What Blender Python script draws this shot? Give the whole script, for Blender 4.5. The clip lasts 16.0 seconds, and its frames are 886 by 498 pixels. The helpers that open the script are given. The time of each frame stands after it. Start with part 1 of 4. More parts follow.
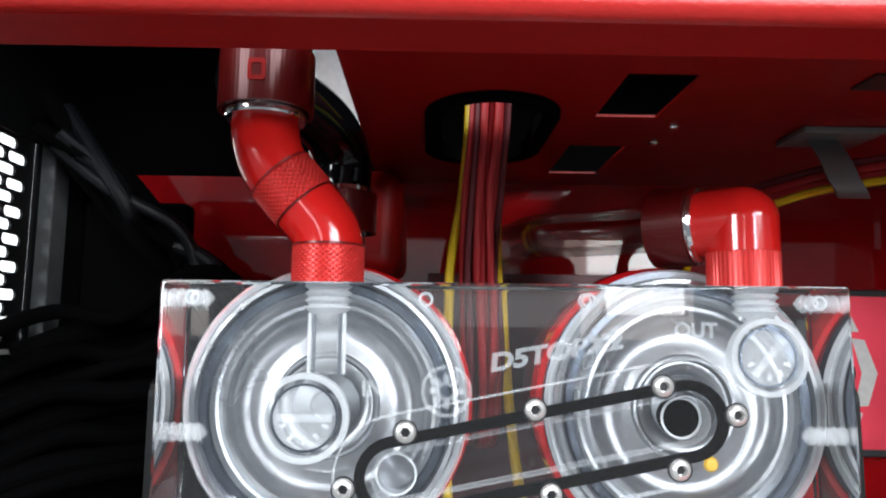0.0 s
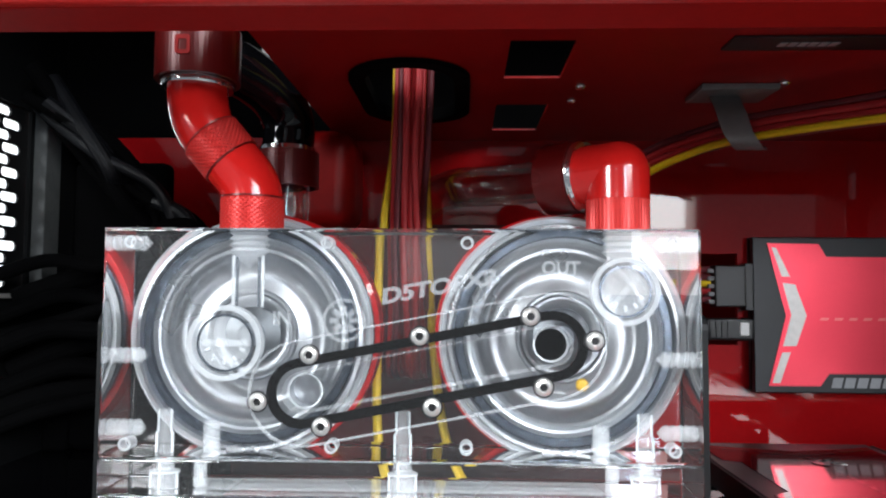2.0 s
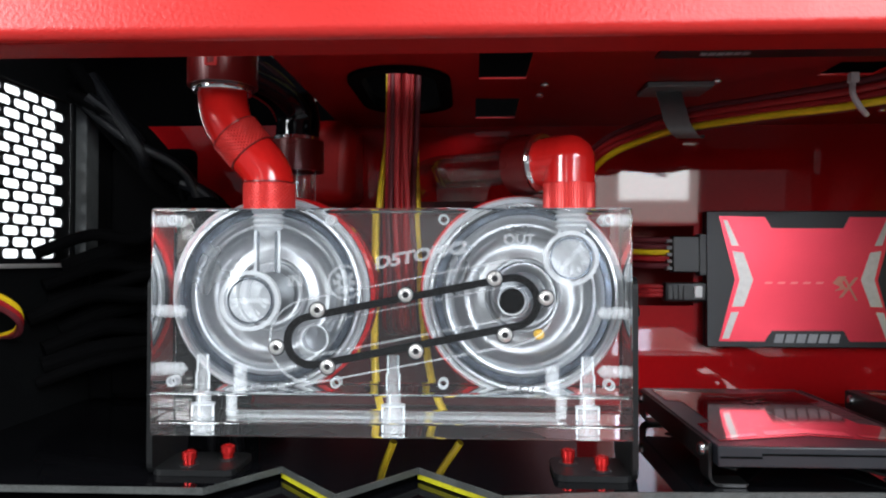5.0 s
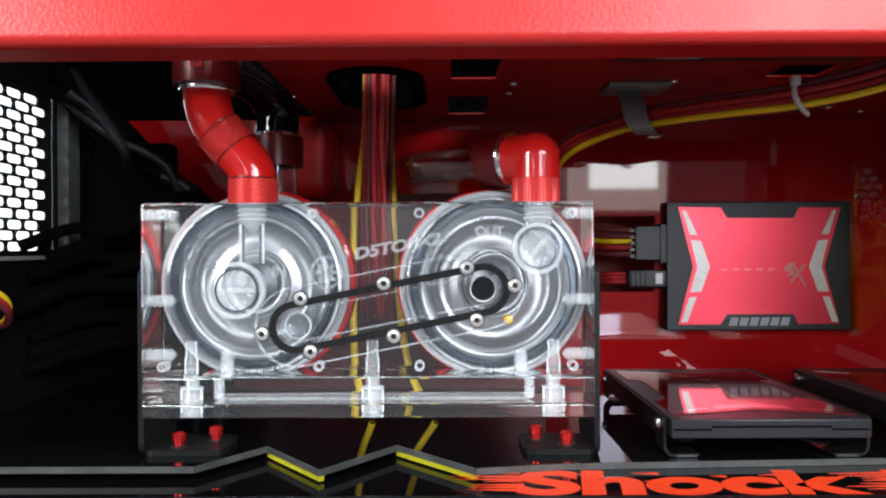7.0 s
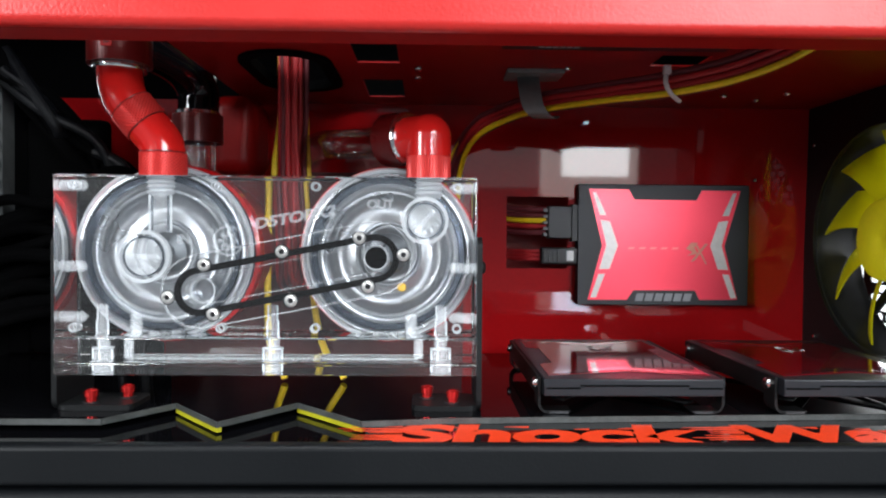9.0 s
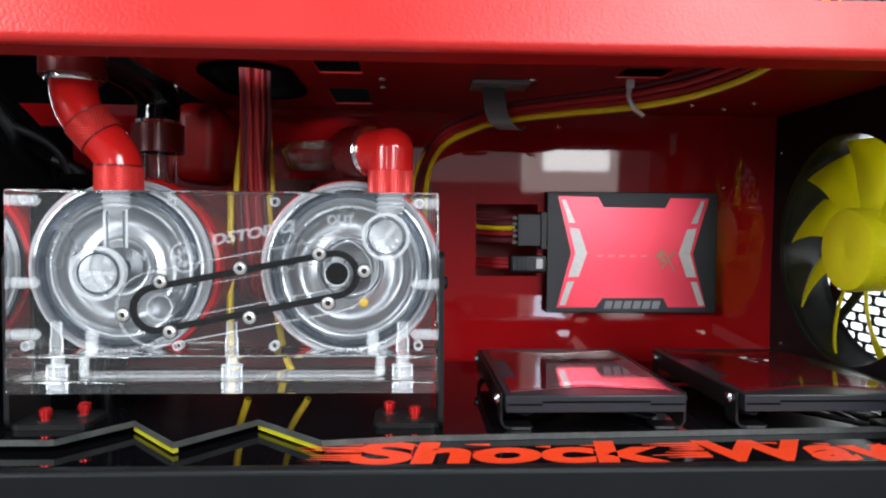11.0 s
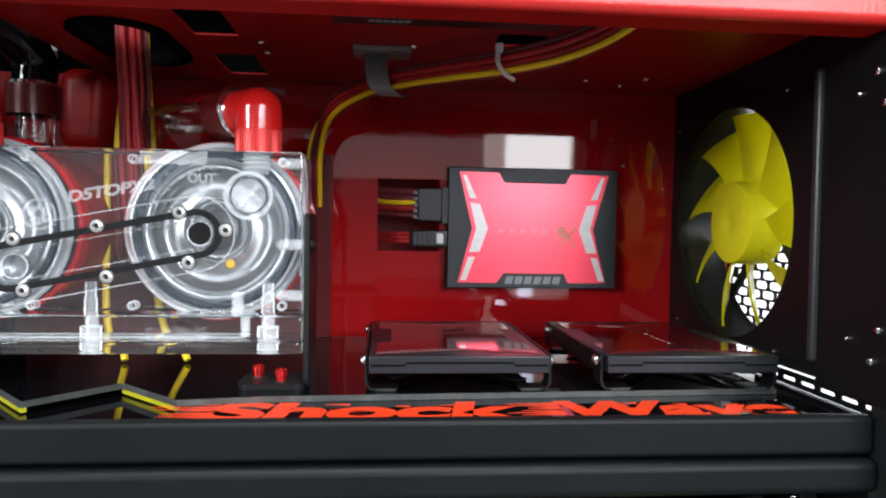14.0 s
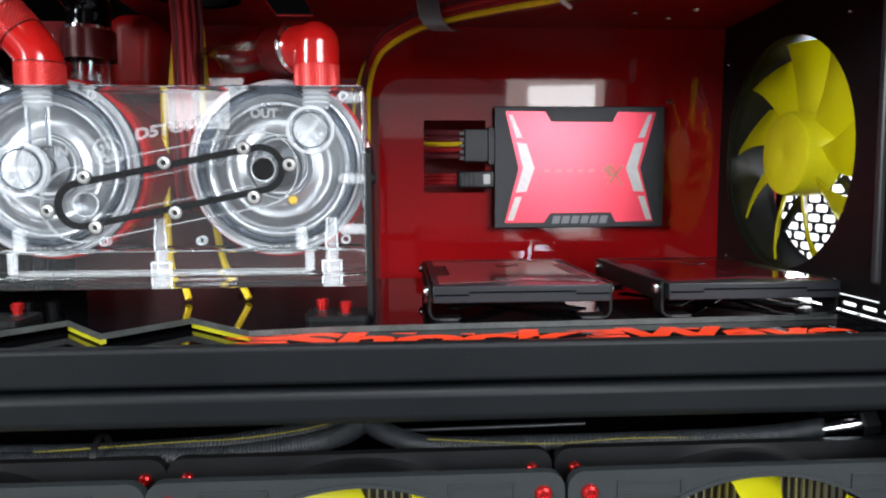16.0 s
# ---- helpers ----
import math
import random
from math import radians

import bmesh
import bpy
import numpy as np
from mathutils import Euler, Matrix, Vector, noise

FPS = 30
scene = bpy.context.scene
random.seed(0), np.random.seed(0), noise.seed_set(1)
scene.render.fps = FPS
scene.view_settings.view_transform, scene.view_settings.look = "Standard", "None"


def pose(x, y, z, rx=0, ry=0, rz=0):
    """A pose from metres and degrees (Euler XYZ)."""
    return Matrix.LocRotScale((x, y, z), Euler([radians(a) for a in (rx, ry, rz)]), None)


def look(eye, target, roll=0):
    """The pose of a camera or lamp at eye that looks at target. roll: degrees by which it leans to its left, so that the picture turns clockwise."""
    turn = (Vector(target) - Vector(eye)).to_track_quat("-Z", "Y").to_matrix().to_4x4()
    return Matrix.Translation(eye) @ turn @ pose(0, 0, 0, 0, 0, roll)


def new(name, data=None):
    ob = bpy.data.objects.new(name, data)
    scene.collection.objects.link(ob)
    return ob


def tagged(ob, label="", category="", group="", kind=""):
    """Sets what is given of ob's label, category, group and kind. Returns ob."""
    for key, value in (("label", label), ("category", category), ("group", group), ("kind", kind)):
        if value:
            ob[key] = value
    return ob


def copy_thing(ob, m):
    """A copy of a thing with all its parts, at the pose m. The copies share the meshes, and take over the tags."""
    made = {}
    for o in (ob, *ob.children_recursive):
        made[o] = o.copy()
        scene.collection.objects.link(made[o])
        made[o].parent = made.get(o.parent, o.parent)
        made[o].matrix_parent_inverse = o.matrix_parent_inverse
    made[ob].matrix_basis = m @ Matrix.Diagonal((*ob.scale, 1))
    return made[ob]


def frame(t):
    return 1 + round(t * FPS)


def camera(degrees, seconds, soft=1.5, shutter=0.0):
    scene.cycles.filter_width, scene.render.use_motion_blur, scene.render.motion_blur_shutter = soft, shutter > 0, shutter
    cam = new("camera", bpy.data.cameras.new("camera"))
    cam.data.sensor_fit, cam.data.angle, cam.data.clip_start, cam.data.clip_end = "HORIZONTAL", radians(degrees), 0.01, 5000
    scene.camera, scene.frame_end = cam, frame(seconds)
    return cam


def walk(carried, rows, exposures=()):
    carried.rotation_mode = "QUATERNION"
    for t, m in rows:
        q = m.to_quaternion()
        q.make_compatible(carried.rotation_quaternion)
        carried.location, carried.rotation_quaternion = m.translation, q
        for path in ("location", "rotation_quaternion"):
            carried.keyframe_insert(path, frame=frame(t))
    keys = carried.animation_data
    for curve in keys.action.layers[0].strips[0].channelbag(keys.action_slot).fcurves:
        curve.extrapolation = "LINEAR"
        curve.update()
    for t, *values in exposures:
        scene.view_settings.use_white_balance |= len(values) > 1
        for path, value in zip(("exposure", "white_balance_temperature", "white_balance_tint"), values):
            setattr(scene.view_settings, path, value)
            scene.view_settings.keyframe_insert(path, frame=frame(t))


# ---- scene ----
# All sizes below are in millimetres; MM turns them into metres.
MM = 0.001
cam = camera(65.7, 16.0, soft=2.1)
EXPOSURE = 0.25
PATH = [
    (0, (61.9, -160.1, 65.8), (68.4, 137.7, 101.2), 0.53),
    (0.5, (80.6, -169.9, 70.5), (83.4, 128.3, 103.8), 0.73),
    (1, (89.4, -175.9, 66.4), (88.8, 122.5, 97.4), 0.66),
    (1.5, (95.1, -176.1, 61.6), (89.9, 122.9, 84.5), 0.47),
    (2, (98.9, -184.6, 60.9), (89.4, 114.8, 77.9), 0.34),
    (2.5, (99.6, -193.9, 60.7), (87.7, 105.6, 73.6), 0.10),
    (3, (101.4, -200.0, 57.5), (86.6, 99.5, 65.5), 0.08),
    (3.5, (108.9, -207.6, 56.6), (92.1, 91.8, 64.1), 0.05),
    (6, (110.2, -236.7, 61.7), (102.1, 63.1, 63.9), 0.21),
    (6.5, (111.8, -239.3, 57.6), (106.9, 60.6, 59.0), 0.16),
    (7, (109.4, -244.3, 60.7), (107.8, 55.7, 60.0), -0.28),
    (7.5, (119.6, -252.6, 53.6), (120.4, 47.4, 52.2), 0.02),
    (8, (130.7, -260.9, 52.3), (133.8, 39.1, 49.5), 0.00),
    (8.5, (138.6, -264.8, 53.0), (143.8, 35.1, 48.3), 0.25),
    (11, (151.8, -261.9, 64.3), (165.3, 37.6, 54.4), 0.42),
    (11.5, (159.7, -266.2, 62.6), (178.3, 33.0, 53.2), 0.60),
    (12, (172.4, -272.3, 62.7), (195.0, 26.7, 55.5), 0.82),
    (12.5, (177.6, -274.1, 61.9), (202.5, 24.9, 56.2), 0.83),
    (13, (181.2, -270.0, 53.6), (206.5, 28.8, 47.9), 1.00),
    (13.5, (187.7, -269.1, 50.8), (212.7, 29.8, 44.4), 0.88),
    (14, (193.1, -264.3, 48.9), (218.7, 34.4, 40.0), 0.89),
    (14.5, (197.7, -267.7, 45.4), (223.8, 31.0, 35.4), 0.40),
    (15, (193.7, -274.6, 29.8), (219.2, 24.2, 20.8), -0.15),
    (15.5, (187.0, -283.4, 27.2), (209.2, 15.5, 15.6), -0.18),
    (16, (177.0, -266.0, 37.0), (193.9, 32.5, 11.4), -0.35),
]
walk(cam, [(t, look(Vector(eye) * MM, Vector(target) * MM, roll)) for t, eye, target, roll in PATH], [(0.0, EXPOSURE), (1.2, EXPOSURE), (3.0, EXPOSURE - 0.15), (11.5, EXPOSURE - 0.15), (13.5, EXPOSURE), (16.0, EXPOSURE + 0.05)])

# ---------------------------------------------------------------- world and lights
world = bpy.data.worlds.new("world")
scene.world = world
world.use_nodes = True
world.node_tree.nodes["Background"].inputs["Color"].default_value = (0.75, 0.82, 0.92, 1)
world.node_tree.nodes["Background"].inputs["Strength"].default_value = 0.23


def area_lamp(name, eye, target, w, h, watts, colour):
    """An unseen lamp panel set in the room round the case; places in metres."""
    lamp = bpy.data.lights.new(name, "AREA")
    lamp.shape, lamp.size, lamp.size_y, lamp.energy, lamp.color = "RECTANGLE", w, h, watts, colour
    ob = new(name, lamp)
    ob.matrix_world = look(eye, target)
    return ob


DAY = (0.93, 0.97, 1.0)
# Added overhead panel that fills the case; no such lamp is known.
area_lamp("overhead_fill", (0.2, -0.9, 1.55), (0.15, -0.1, 0.05), 1.3, 0.7, 29, DAY)
# Added high panels: the left lights the fan, the right whitens the beam.
area_lamp("high_fill", (-1.75, -1.85, 0.75), (0.3, 0.05, 0.05), 0.6, 0.8, 42, DAY)
area_lamp("high_fill", (1.40, -2.2, 0.90), (0.2, 0.0, 0.05), 0.9, 0.8, 40, DAY)
# Panes and low window are placed from their reflections in the case.
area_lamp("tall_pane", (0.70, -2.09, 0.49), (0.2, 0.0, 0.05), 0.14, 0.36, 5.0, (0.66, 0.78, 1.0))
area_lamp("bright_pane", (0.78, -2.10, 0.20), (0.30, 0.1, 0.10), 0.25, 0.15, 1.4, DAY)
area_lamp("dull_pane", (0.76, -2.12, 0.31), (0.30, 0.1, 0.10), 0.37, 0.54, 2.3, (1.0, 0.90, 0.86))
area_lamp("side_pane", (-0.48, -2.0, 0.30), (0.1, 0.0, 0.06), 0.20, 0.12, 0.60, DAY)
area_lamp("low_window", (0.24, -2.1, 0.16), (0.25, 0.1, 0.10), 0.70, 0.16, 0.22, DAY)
# Added lamps behind the grilles, backlighting the slots and fan blades.
area_lamp("grille_backlight", (-1.6, 2.3, 0.35), (0.0, 0.05, 0.09), 1.9, 1.2, 60, DAY)
area_lamp("grille_backlight", (1.95, 2.3, -0.30), (0.3, 0.05, 0.02), 1.7, 1.5, 115, DAY)

# ---------------------------------------------------------------- materials


def material(name, colour, rough=0.5, metal=0.0, vary=0.12, scale=120.0, bump=0.0, bump_scale=900.0, coat=0.0, rough_vary=0.08):
    """Principled surface whose colour and gloss vary at two scales, with fine relief."""
    m = bpy.data.materials.new(name)
    m.use_nodes = True
    nt = m.node_tree
    b = nt.nodes["Principled BSDF"]
    b.inputs["Metallic"].default_value = metal
    b.inputs["Coat Weight"].default_value = coat
    b.inputs["Coat Roughness"].default_value = 0.06
    tc = nt.nodes.new("ShaderNodeTexCoord")
    big, fine = nt.nodes.new("ShaderNodeTexNoise"), nt.nodes.new("ShaderNodeTexNoise")
    big.inputs["Scale"].default_value, fine.inputs["Scale"].default_value = scale * 0.25, scale * 4
    big.inputs["Detail"].default_value = 3
    for n in (big, fine):
        nt.links.new(tc.outputs["Object"], n.inputs["Vector"])
    add = nt.nodes.new("ShaderNodeMath")
    add.operation = "ADD"
    nt.links.new(big.outputs["Fac"], add.inputs[0])
    nt.links.new(fine.outputs["Fac"], add.inputs[1])
    ramp = nt.nodes.new("ShaderNodeMapRange")
    ramp.inputs["From Min"].default_value, ramp.inputs["From Max"].default_value = 0.6, 1.4
    ramp.inputs["To Min"].default_value, ramp.inputs["To Max"].default_value = 1 - vary, 1 + vary
    nt.links.new(add.outputs[0], ramp.inputs["Value"])
    mul = nt.nodes.new("ShaderNodeVectorMath")
    mul.operation = "SCALE"
    mul.inputs[0].default_value = colour
    nt.links.new(ramp.outputs[0], mul.inputs["Scale"])
    nt.links.new(mul.outputs[0], b.inputs["Base Color"])
    rr = nt.nodes.new("ShaderNodeMapRange")
    rr.inputs["To Min"].default_value, rr.inputs["To Max"].default_value = max(0.0, rough - rough_vary), min(1, rough + rough_vary)
    nt.links.new(big.outputs["Fac"], rr.inputs["Value"])
    nt.links.new(rr.outputs[0], b.inputs["Roughness"])
    if bump:
        nz = nt.nodes.new("ShaderNodeTexNoise")
        nz.inputs["Scale"].default_value = bump_scale
        nt.links.new(tc.outputs["Object"], nz.inputs["Vector"])
        bp = nt.nodes.new("ShaderNodeBump")
        bp.inputs["Strength"].default_value, bp.inputs["Distance"].default_value = bump, 0.0004
        nt.links.new(nz.outputs["Fac"], bp.inputs["Height"])
        nt.links.new(bp.outputs[0], b.inputs["Normal"])
    return m


def glass(name, colour=(1, 1, 1), rough=0.0, ior=1.49, transmission=1.0):
    m = material(name, colour, rough, vary=0.02, rough_vary=rough * 0.3)
    b = m.node_tree.nodes["Principled BSDF"]
    b.inputs["Transmission Weight"].default_value, b.inputs["IOR"].default_value = transmission, ior
    return m


RED_BEAM = material("red_powder_coat", (0.60, 0.022, 0.018), 0.34, vary=0.06, bump=0.3, bump_scale=800)
RED_GLOSS = material("red_gloss_paint", (0.36, 0.006, 0.008), 0.035, vary=0.08, rough_vary=0.012)
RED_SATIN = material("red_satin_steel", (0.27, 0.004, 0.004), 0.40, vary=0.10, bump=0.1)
# Beam folds: the beam's red, dulled and darkened for their shaded underside.
RED_FOLD = material("red_fold_in_shade", (0.42, 0.009, 0.008), 0.70, vary=0.08, bump=0.1)
RED_FIT = material("red_lacquer", (0.60, 0.013, 0.011), 0.16, vary=0.06, coat=0.5, rough_vary=0.04)
RED_KNURL = material("red_anodised_knurl", (0.66, 0.035, 0.03), 0.34, metal=0.25, vary=0.08)
# Dark collar red, deepened for shade on the collars and mounting plate.
RED_DARK = material("dark_red_with_shade", (0.10, 0.003, 0.003), 0.30, metal=0.15, vary=0.08)
RED_SSD = material("red_brushed_aluminium", (0.86, 0.06, 0.10), 0.34, metal=0.9, vary=0.03, scale=400, rough_vary=0.02, coat=0.7)
RED_SSD.node_tree.nodes["Principled BSDF"].inputs["Coat Roughness"].default_value = 0.22
# Red and marks of the lying drives, darkened for the dim reflections in them.
RED_DIMMED = material("glossy_red_dimmed", (0.12, 0.003, 0.006), 0.07, vary=0.05, rough_vary=0.02, coat=0.1)
MARK_DIMMED = material("dimmed_drive_mark", (0.035, 0.010, 0.012), 0.12, vary=0.05, coat=1.0)
RED_SCREW = material("red_anodised_screw", (0.55, 0.02, 0.02), 0.25, metal=0.7)
BLACK_STEEL = material("black_powder_coat", (0.0045, 0.005, 0.0055), 0.50, vary=0.15, bump=0.2)
BLACK_RAIL = material("black_satin_rail", (0.0038, 0.0048, 0.0059), 0.48, vary=0.10, bump=0.12)
BLACK_GLOSS = material("black_gloss_acrylic", (0.0032, 0.0032, 0.004), 0.03, rough_vary=0.015)
BLACK_PLASTIC = material("black_plastic", (0.010, 0.010, 0.011), 0.40, bump=0.1)
BLACK_RUBBER = material("black_rubber", (0.0018, 0.0018, 0.002), 0.9)
DARK_CASE = material("dark_grey_ssd_case", (0.011, 0.013, 0.017), 0.40, vary=0.08)
EDGE_GREY = material("plain_grey_edge", (0.045, 0.047, 0.05), 0.40, metal=0.3, vary=0.2)
CUT_EDGE = material("sawn_acrylic_edge", (0.060, 0.064, 0.062), 0.45, vary=0.65, scale=420)
# Edging yellow, dimmed with the shade under the floor sheet.
YELLOW_EDGE = material("yellow_edge_shaded", (0.50, 0.46, 0.010), 0.5, vary=0.3, scale=300)
YELLOW = material("yellow_plastic", (0.86, 0.80, 0.014), 0.38, vary=0.05)


def let_light_through(m, share, colour):
    """Mixes a translucent share into a thin plastic."""
    nt = m.node_tree
    out = nt.nodes["Material Output"]
    mix, tr = nt.nodes.new("ShaderNodeMixShader"), nt.nodes.new("ShaderNodeBsdfTranslucent")
    tr.inputs["Color"].default_value = (*colour, 1)
    mix.inputs[0].default_value = share
    nt.links.new(nt.nodes["Principled BSDF"].outputs[0], mix.inputs[1])
    nt.links.new(tr.outputs[0], mix.inputs[2])
    nt.links.new(mix.outputs[0], out.inputs["Surface"])


YELLOW_BLADE = material("yellow_blade_plastic", (0.88, 0.83, 0.015), 0.38, vary=0.05)
let_light_through(YELLOW_BLADE, 0.5, (0.92, 0.88, 0.03))
YELLOW_WIRE = material("yellow_wire", (0.80, 0.55, 0.01), 0.45)
OLIVE_STREAK = material("dull_yellow_streak", (0.20, 0.17, 0.01), 0.6, vary=0.4, scale=300)
RED_WIRE = material("red_sleeve", (0.36, 0.010, 0.013), 0.55, vary=0.2, scale=900)
DARK_WIRE = material("maroon_sleeve", (0.13, 0.014, 0.020), 0.6, vary=0.2, scale=900)
ORANGE = material("orange_vinyl", (0.85, 0.055, 0.012), 0.35)
CHROME = material("polished_steel", (0.90, 0.90, 0.90), 0.11, metal=1.0, vary=0.05)
STEEL = material("turned_steel", (0.74, 0.75, 0.76), 0.26, metal=1.0, vary=0.10)


def turned(m, amount):
    """Circular tool marks about the y axis."""
    b = m.node_tree.nodes["Principled BSDF"]
    b.inputs["Anisotropic"].default_value = amount
    tg = m.node_tree.nodes.new("ShaderNodeTangent")
    tg.direction_type, tg.axis = "RADIAL", "Y"
    m.node_tree.links.new(tg.outputs[0], b.inputs["Tangent"])
    return m


BOWL = turned(material("turned_bowl_steel", (0.40, 0.42, 0.44), 0.29, metal=0.85, vary=0.10), 0.7)
STEEL_DARK = material("dark_turned_steel", (0.16, 0.19, 0.23), 0.24, metal=1.0, vary=0.10)
HUB_STEEL = turned(material("hub_steel", (0.17, 0.185, 0.20), 0.42, metal=1.0, vary=0.08), 0.6)
SCREW_STEEL = material("zinc_screw", (0.92, 0.91, 0.88), 0.30, metal=0.65, vary=0.05)
SILVER = material("silver_print", (0.62, 0.60, 0.58), 0.35, metal=0.5)
EMBLEM = material("dull_gold_print", (0.55, 0.22, 0.16), 0.4, metal=0.5)
PALE_RED = material("pale_red_print", (0.85, 0.20, 0.20), 0.4, metal=0.6)
SILVER_DIM = material("grey_print", (0.30, 0.31, 0.33), 0.4)
# Near-black for the left end, whose shade is put into this colour.
DEEP_BLACK = material("near_black_shade", (0.0016, 0.0016, 0.0018), 0.9)
BLACK_SLEEVE = material("black_sleeve", (0.006, 0.0065, 0.008), 0.35, vary=0.5, scale=700, bump=0.6, bump_scale=1400)
for m_, level in ((DEEP_BLACK, 0.05), (BLACK_STEEL, 0.28), (BLACK_RAIL, 0.24), (BLACK_SLEEVE, 0.3), (RED_SATIN, 0.25), (RED_FOLD, 0.1), (BLACK_RUBBER, 0.05), (BLACK_GLOSS, 0.42)):
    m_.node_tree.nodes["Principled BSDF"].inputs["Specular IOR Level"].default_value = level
GREY_CLIP = material("grey_nylon_clip", (0.16, 0.16, 0.16), 0.5)
GREY_FOAM = material("grey_fin_block", (0.07, 0.075, 0.075), 0.8, vary=0.4, scale=700, bump=0.6)
WHITE_TIE = material("clear_nylon_tie", (0.55, 0.5, 0.5), 0.4)


def frosted(name, alpha):
    """Matt, milky acrylic that lets part of the light straight through."""
    m = material(name, (0.86, 0.90, 0.93), 0.35, vary=0.10, scale=400)
    m.node_tree.nodes["Principled BSDF"].inputs["Alpha"].default_value = alpha
    return m


FROST = frosted("frosted_acrylic", 0.42)
FROST_LINE = frosted("etched_acrylic", 0.50)
ETCH = frosted("etched_lettering", 0.22)
FROST_SOFT = frosted("soft_frosted_acrylic", 0.26)
FROST_FAINT = frosted("faint_frosted_acrylic", 0.16)
FROST_VEIL = frosted("veil_of_acrylic", 0.06)
# Transmission below 1 adds a faint haze in place of reflected room light.
PLEXI = glass("clear_acrylic", (0.992, 0.996, 0.998), transmission=0.988)
TUBE = glass("clear_tube", (0.97, 0.97, 0.97), 0.02, 1.3)
TUBE_THIN = bpy.data.materials.new("thin_clear_tube")
TUBE_THIN.use_nodes = True
nt_ = TUBE_THIN.node_tree
clear_, gloss_, mix_, edge_, less_ = (nt_.nodes.new("ShaderNode" + k) for k in ("BsdfTransparent", "BsdfGlossy", "MixShader", "LayerWeight", "Math"))
clear_.inputs["Color"].default_value = (0.90, 0.88, 0.87, 1)
gloss_.inputs["Roughness"].default_value = 0.10
edge_.inputs["Blend"].default_value = 0.25
less_.operation = "MULTIPLY"
less_.inputs[1].default_value = 0.5
nt_.links.new(edge_.outputs["Fresnel"], less_.inputs[0])
nt_.links.new(less_.outputs[0], mix_.inputs[0])
nt_.links.new(clear_.outputs[0], mix_.inputs[1])
nt_.links.new(gloss_.outputs[0], mix_.inputs[2])
nt_.links.new(mix_.outputs[0], nt_.nodes["Material Output"].inputs["Surface"])
FINS = material("bronze_fins", (0.34, 0.32, 0.24), 0.4, metal=0.6)
FRAME_GREY = material("grey_black_fan_frame", (0.024, 0.028, 0.030), 0.40, bump=0.1)
AMBER = material("amber_bearing", (0.70, 0.42, 0.03), 0.4)

# ---------------------------------------------------------------- building helpers
BASE = {}


def thing(name, base, label, category, group="", kind=""):
    """An empty at the thing's base, which carries its parts."""
    ob = new(name)
    ob.empty_display_size = 0.01
    ob.location = Vector(base) * MM
    BASE[ob.name] = Vector(base)
    return tagged(ob, label, category, group, kind)


def finish(me, mat, smooth):
    me.materials.append(mat)
    if smooth:
        me.set_sharp_from_angle(angle=radians(26))
        flat = me.attributes.get("flat")
        for k, p in enumerate(me.polygons):
            p.use_smooth = not (flat and flat.data[k].value)


def part(name, bm, mat, parent=None, label="", smooth=True):
    """Links a bmesh (in millimetres of the world) as one mesh under its parent."""
    base = BASE[parent.name] if parent else Vector((0, 0, 0))
    bmesh.ops.recalc_face_normals(bm, faces=bm.faces[:])
    bm.transform(Matrix.Scale(MM, 4) @ Matrix.Translation(-base))
    me = bpy.data.meshes.new(name)
    bm.to_mesh(me)
    bm.free()
    finish(me, mat, smooth)
    ob = new(name, me)
    if parent:
        ob.parent = parent
    BASE[ob.name] = base
    if label:
        ob["label"] = label
    return ob


def setting(name, bm, mat, label, category, smooth=True):
    return tagged(part(name, bm, mat, None, "", smooth), label, category, kind="structure")


def bmnew():
    return bmesh.new()


def box(bm, x0, x1, y0, y1, z0, z1, bevel=0.0, seg=2, m=None):
    if bm.faces.layers.int.get("flat") is None:
        bm.faces.layers.int.new("flat")
    r = bmesh.ops.create_cube(bm, size=1.0)
    vs = r["verts"]
    for v in vs:
        v.co = Vector(((x0 + x1) / 2 + v.co.x * (x1 - x0), (y0 + y1) / 2 + v.co.y * (y1 - y0), (z0 + z1) / 2 + v.co.z * (z1 - z0)))
    if bevel:
        es = list({e for v in vs for e in v.link_edges})
        r = bmesh.ops.bevel(bm, geom=es, offset=bevel, segments=seg, affect="EDGES", profile=0.5)
        vs = list({v for f in r["faces"] for v in f.verts})
        lay = bm.faces.layers.int["flat"]
        axes = (Vector((1, 0, 0)), Vector((0, 1, 0)), Vector((0, 0, 1)))
        for f in {f for v in vs for f in v.link_faces}:
            f.normal_update()
            if max(abs(f.normal.dot(a)) for a in axes) > 0.9999:
                f[lay] = 1
    if m is not None:
        bmesh.ops.transform(bm, matrix=m, verts=[v for v in vs if v.is_valid])
    return bm


def frame_of(axis):
    """Two directions square to an axis."""
    a = Vector(axis).normalized()
    u = a.cross(Vector((0, 0, 1)) if abs(a.z) < 0.9 else Vector((0, 1, 0))).normalized()
    return a, u, a.cross(u)


def lathe(bm, origin, axis, profile, seg=32, closed=False):
    """Turns a profile of (radius, height) about an axis."""
    a, u, w = frame_of(axis)
    o = Vector(origin)
    rings = []
    for r, h in profile:
        if r <= 1e-6:
            rings.append([bm.verts.new(o + a * h)])
        else:
            rings.append([bm.verts.new(o + a * h + (u * math.cos(2 * math.pi * k / seg) + w * math.sin(2 * math.pi * k / seg)) * r) for k in range(seg)])
    if closed:
        rings.append(rings[0])
    for p, q in zip(rings, rings[1:]):
        for k in range(seg):
            n = (k + 1) % seg
            vs = [p[k % len(p)], p[n % len(p)], q[n % len(q)], q[k % len(q)]]
            vs = list(dict.fromkeys(vs))
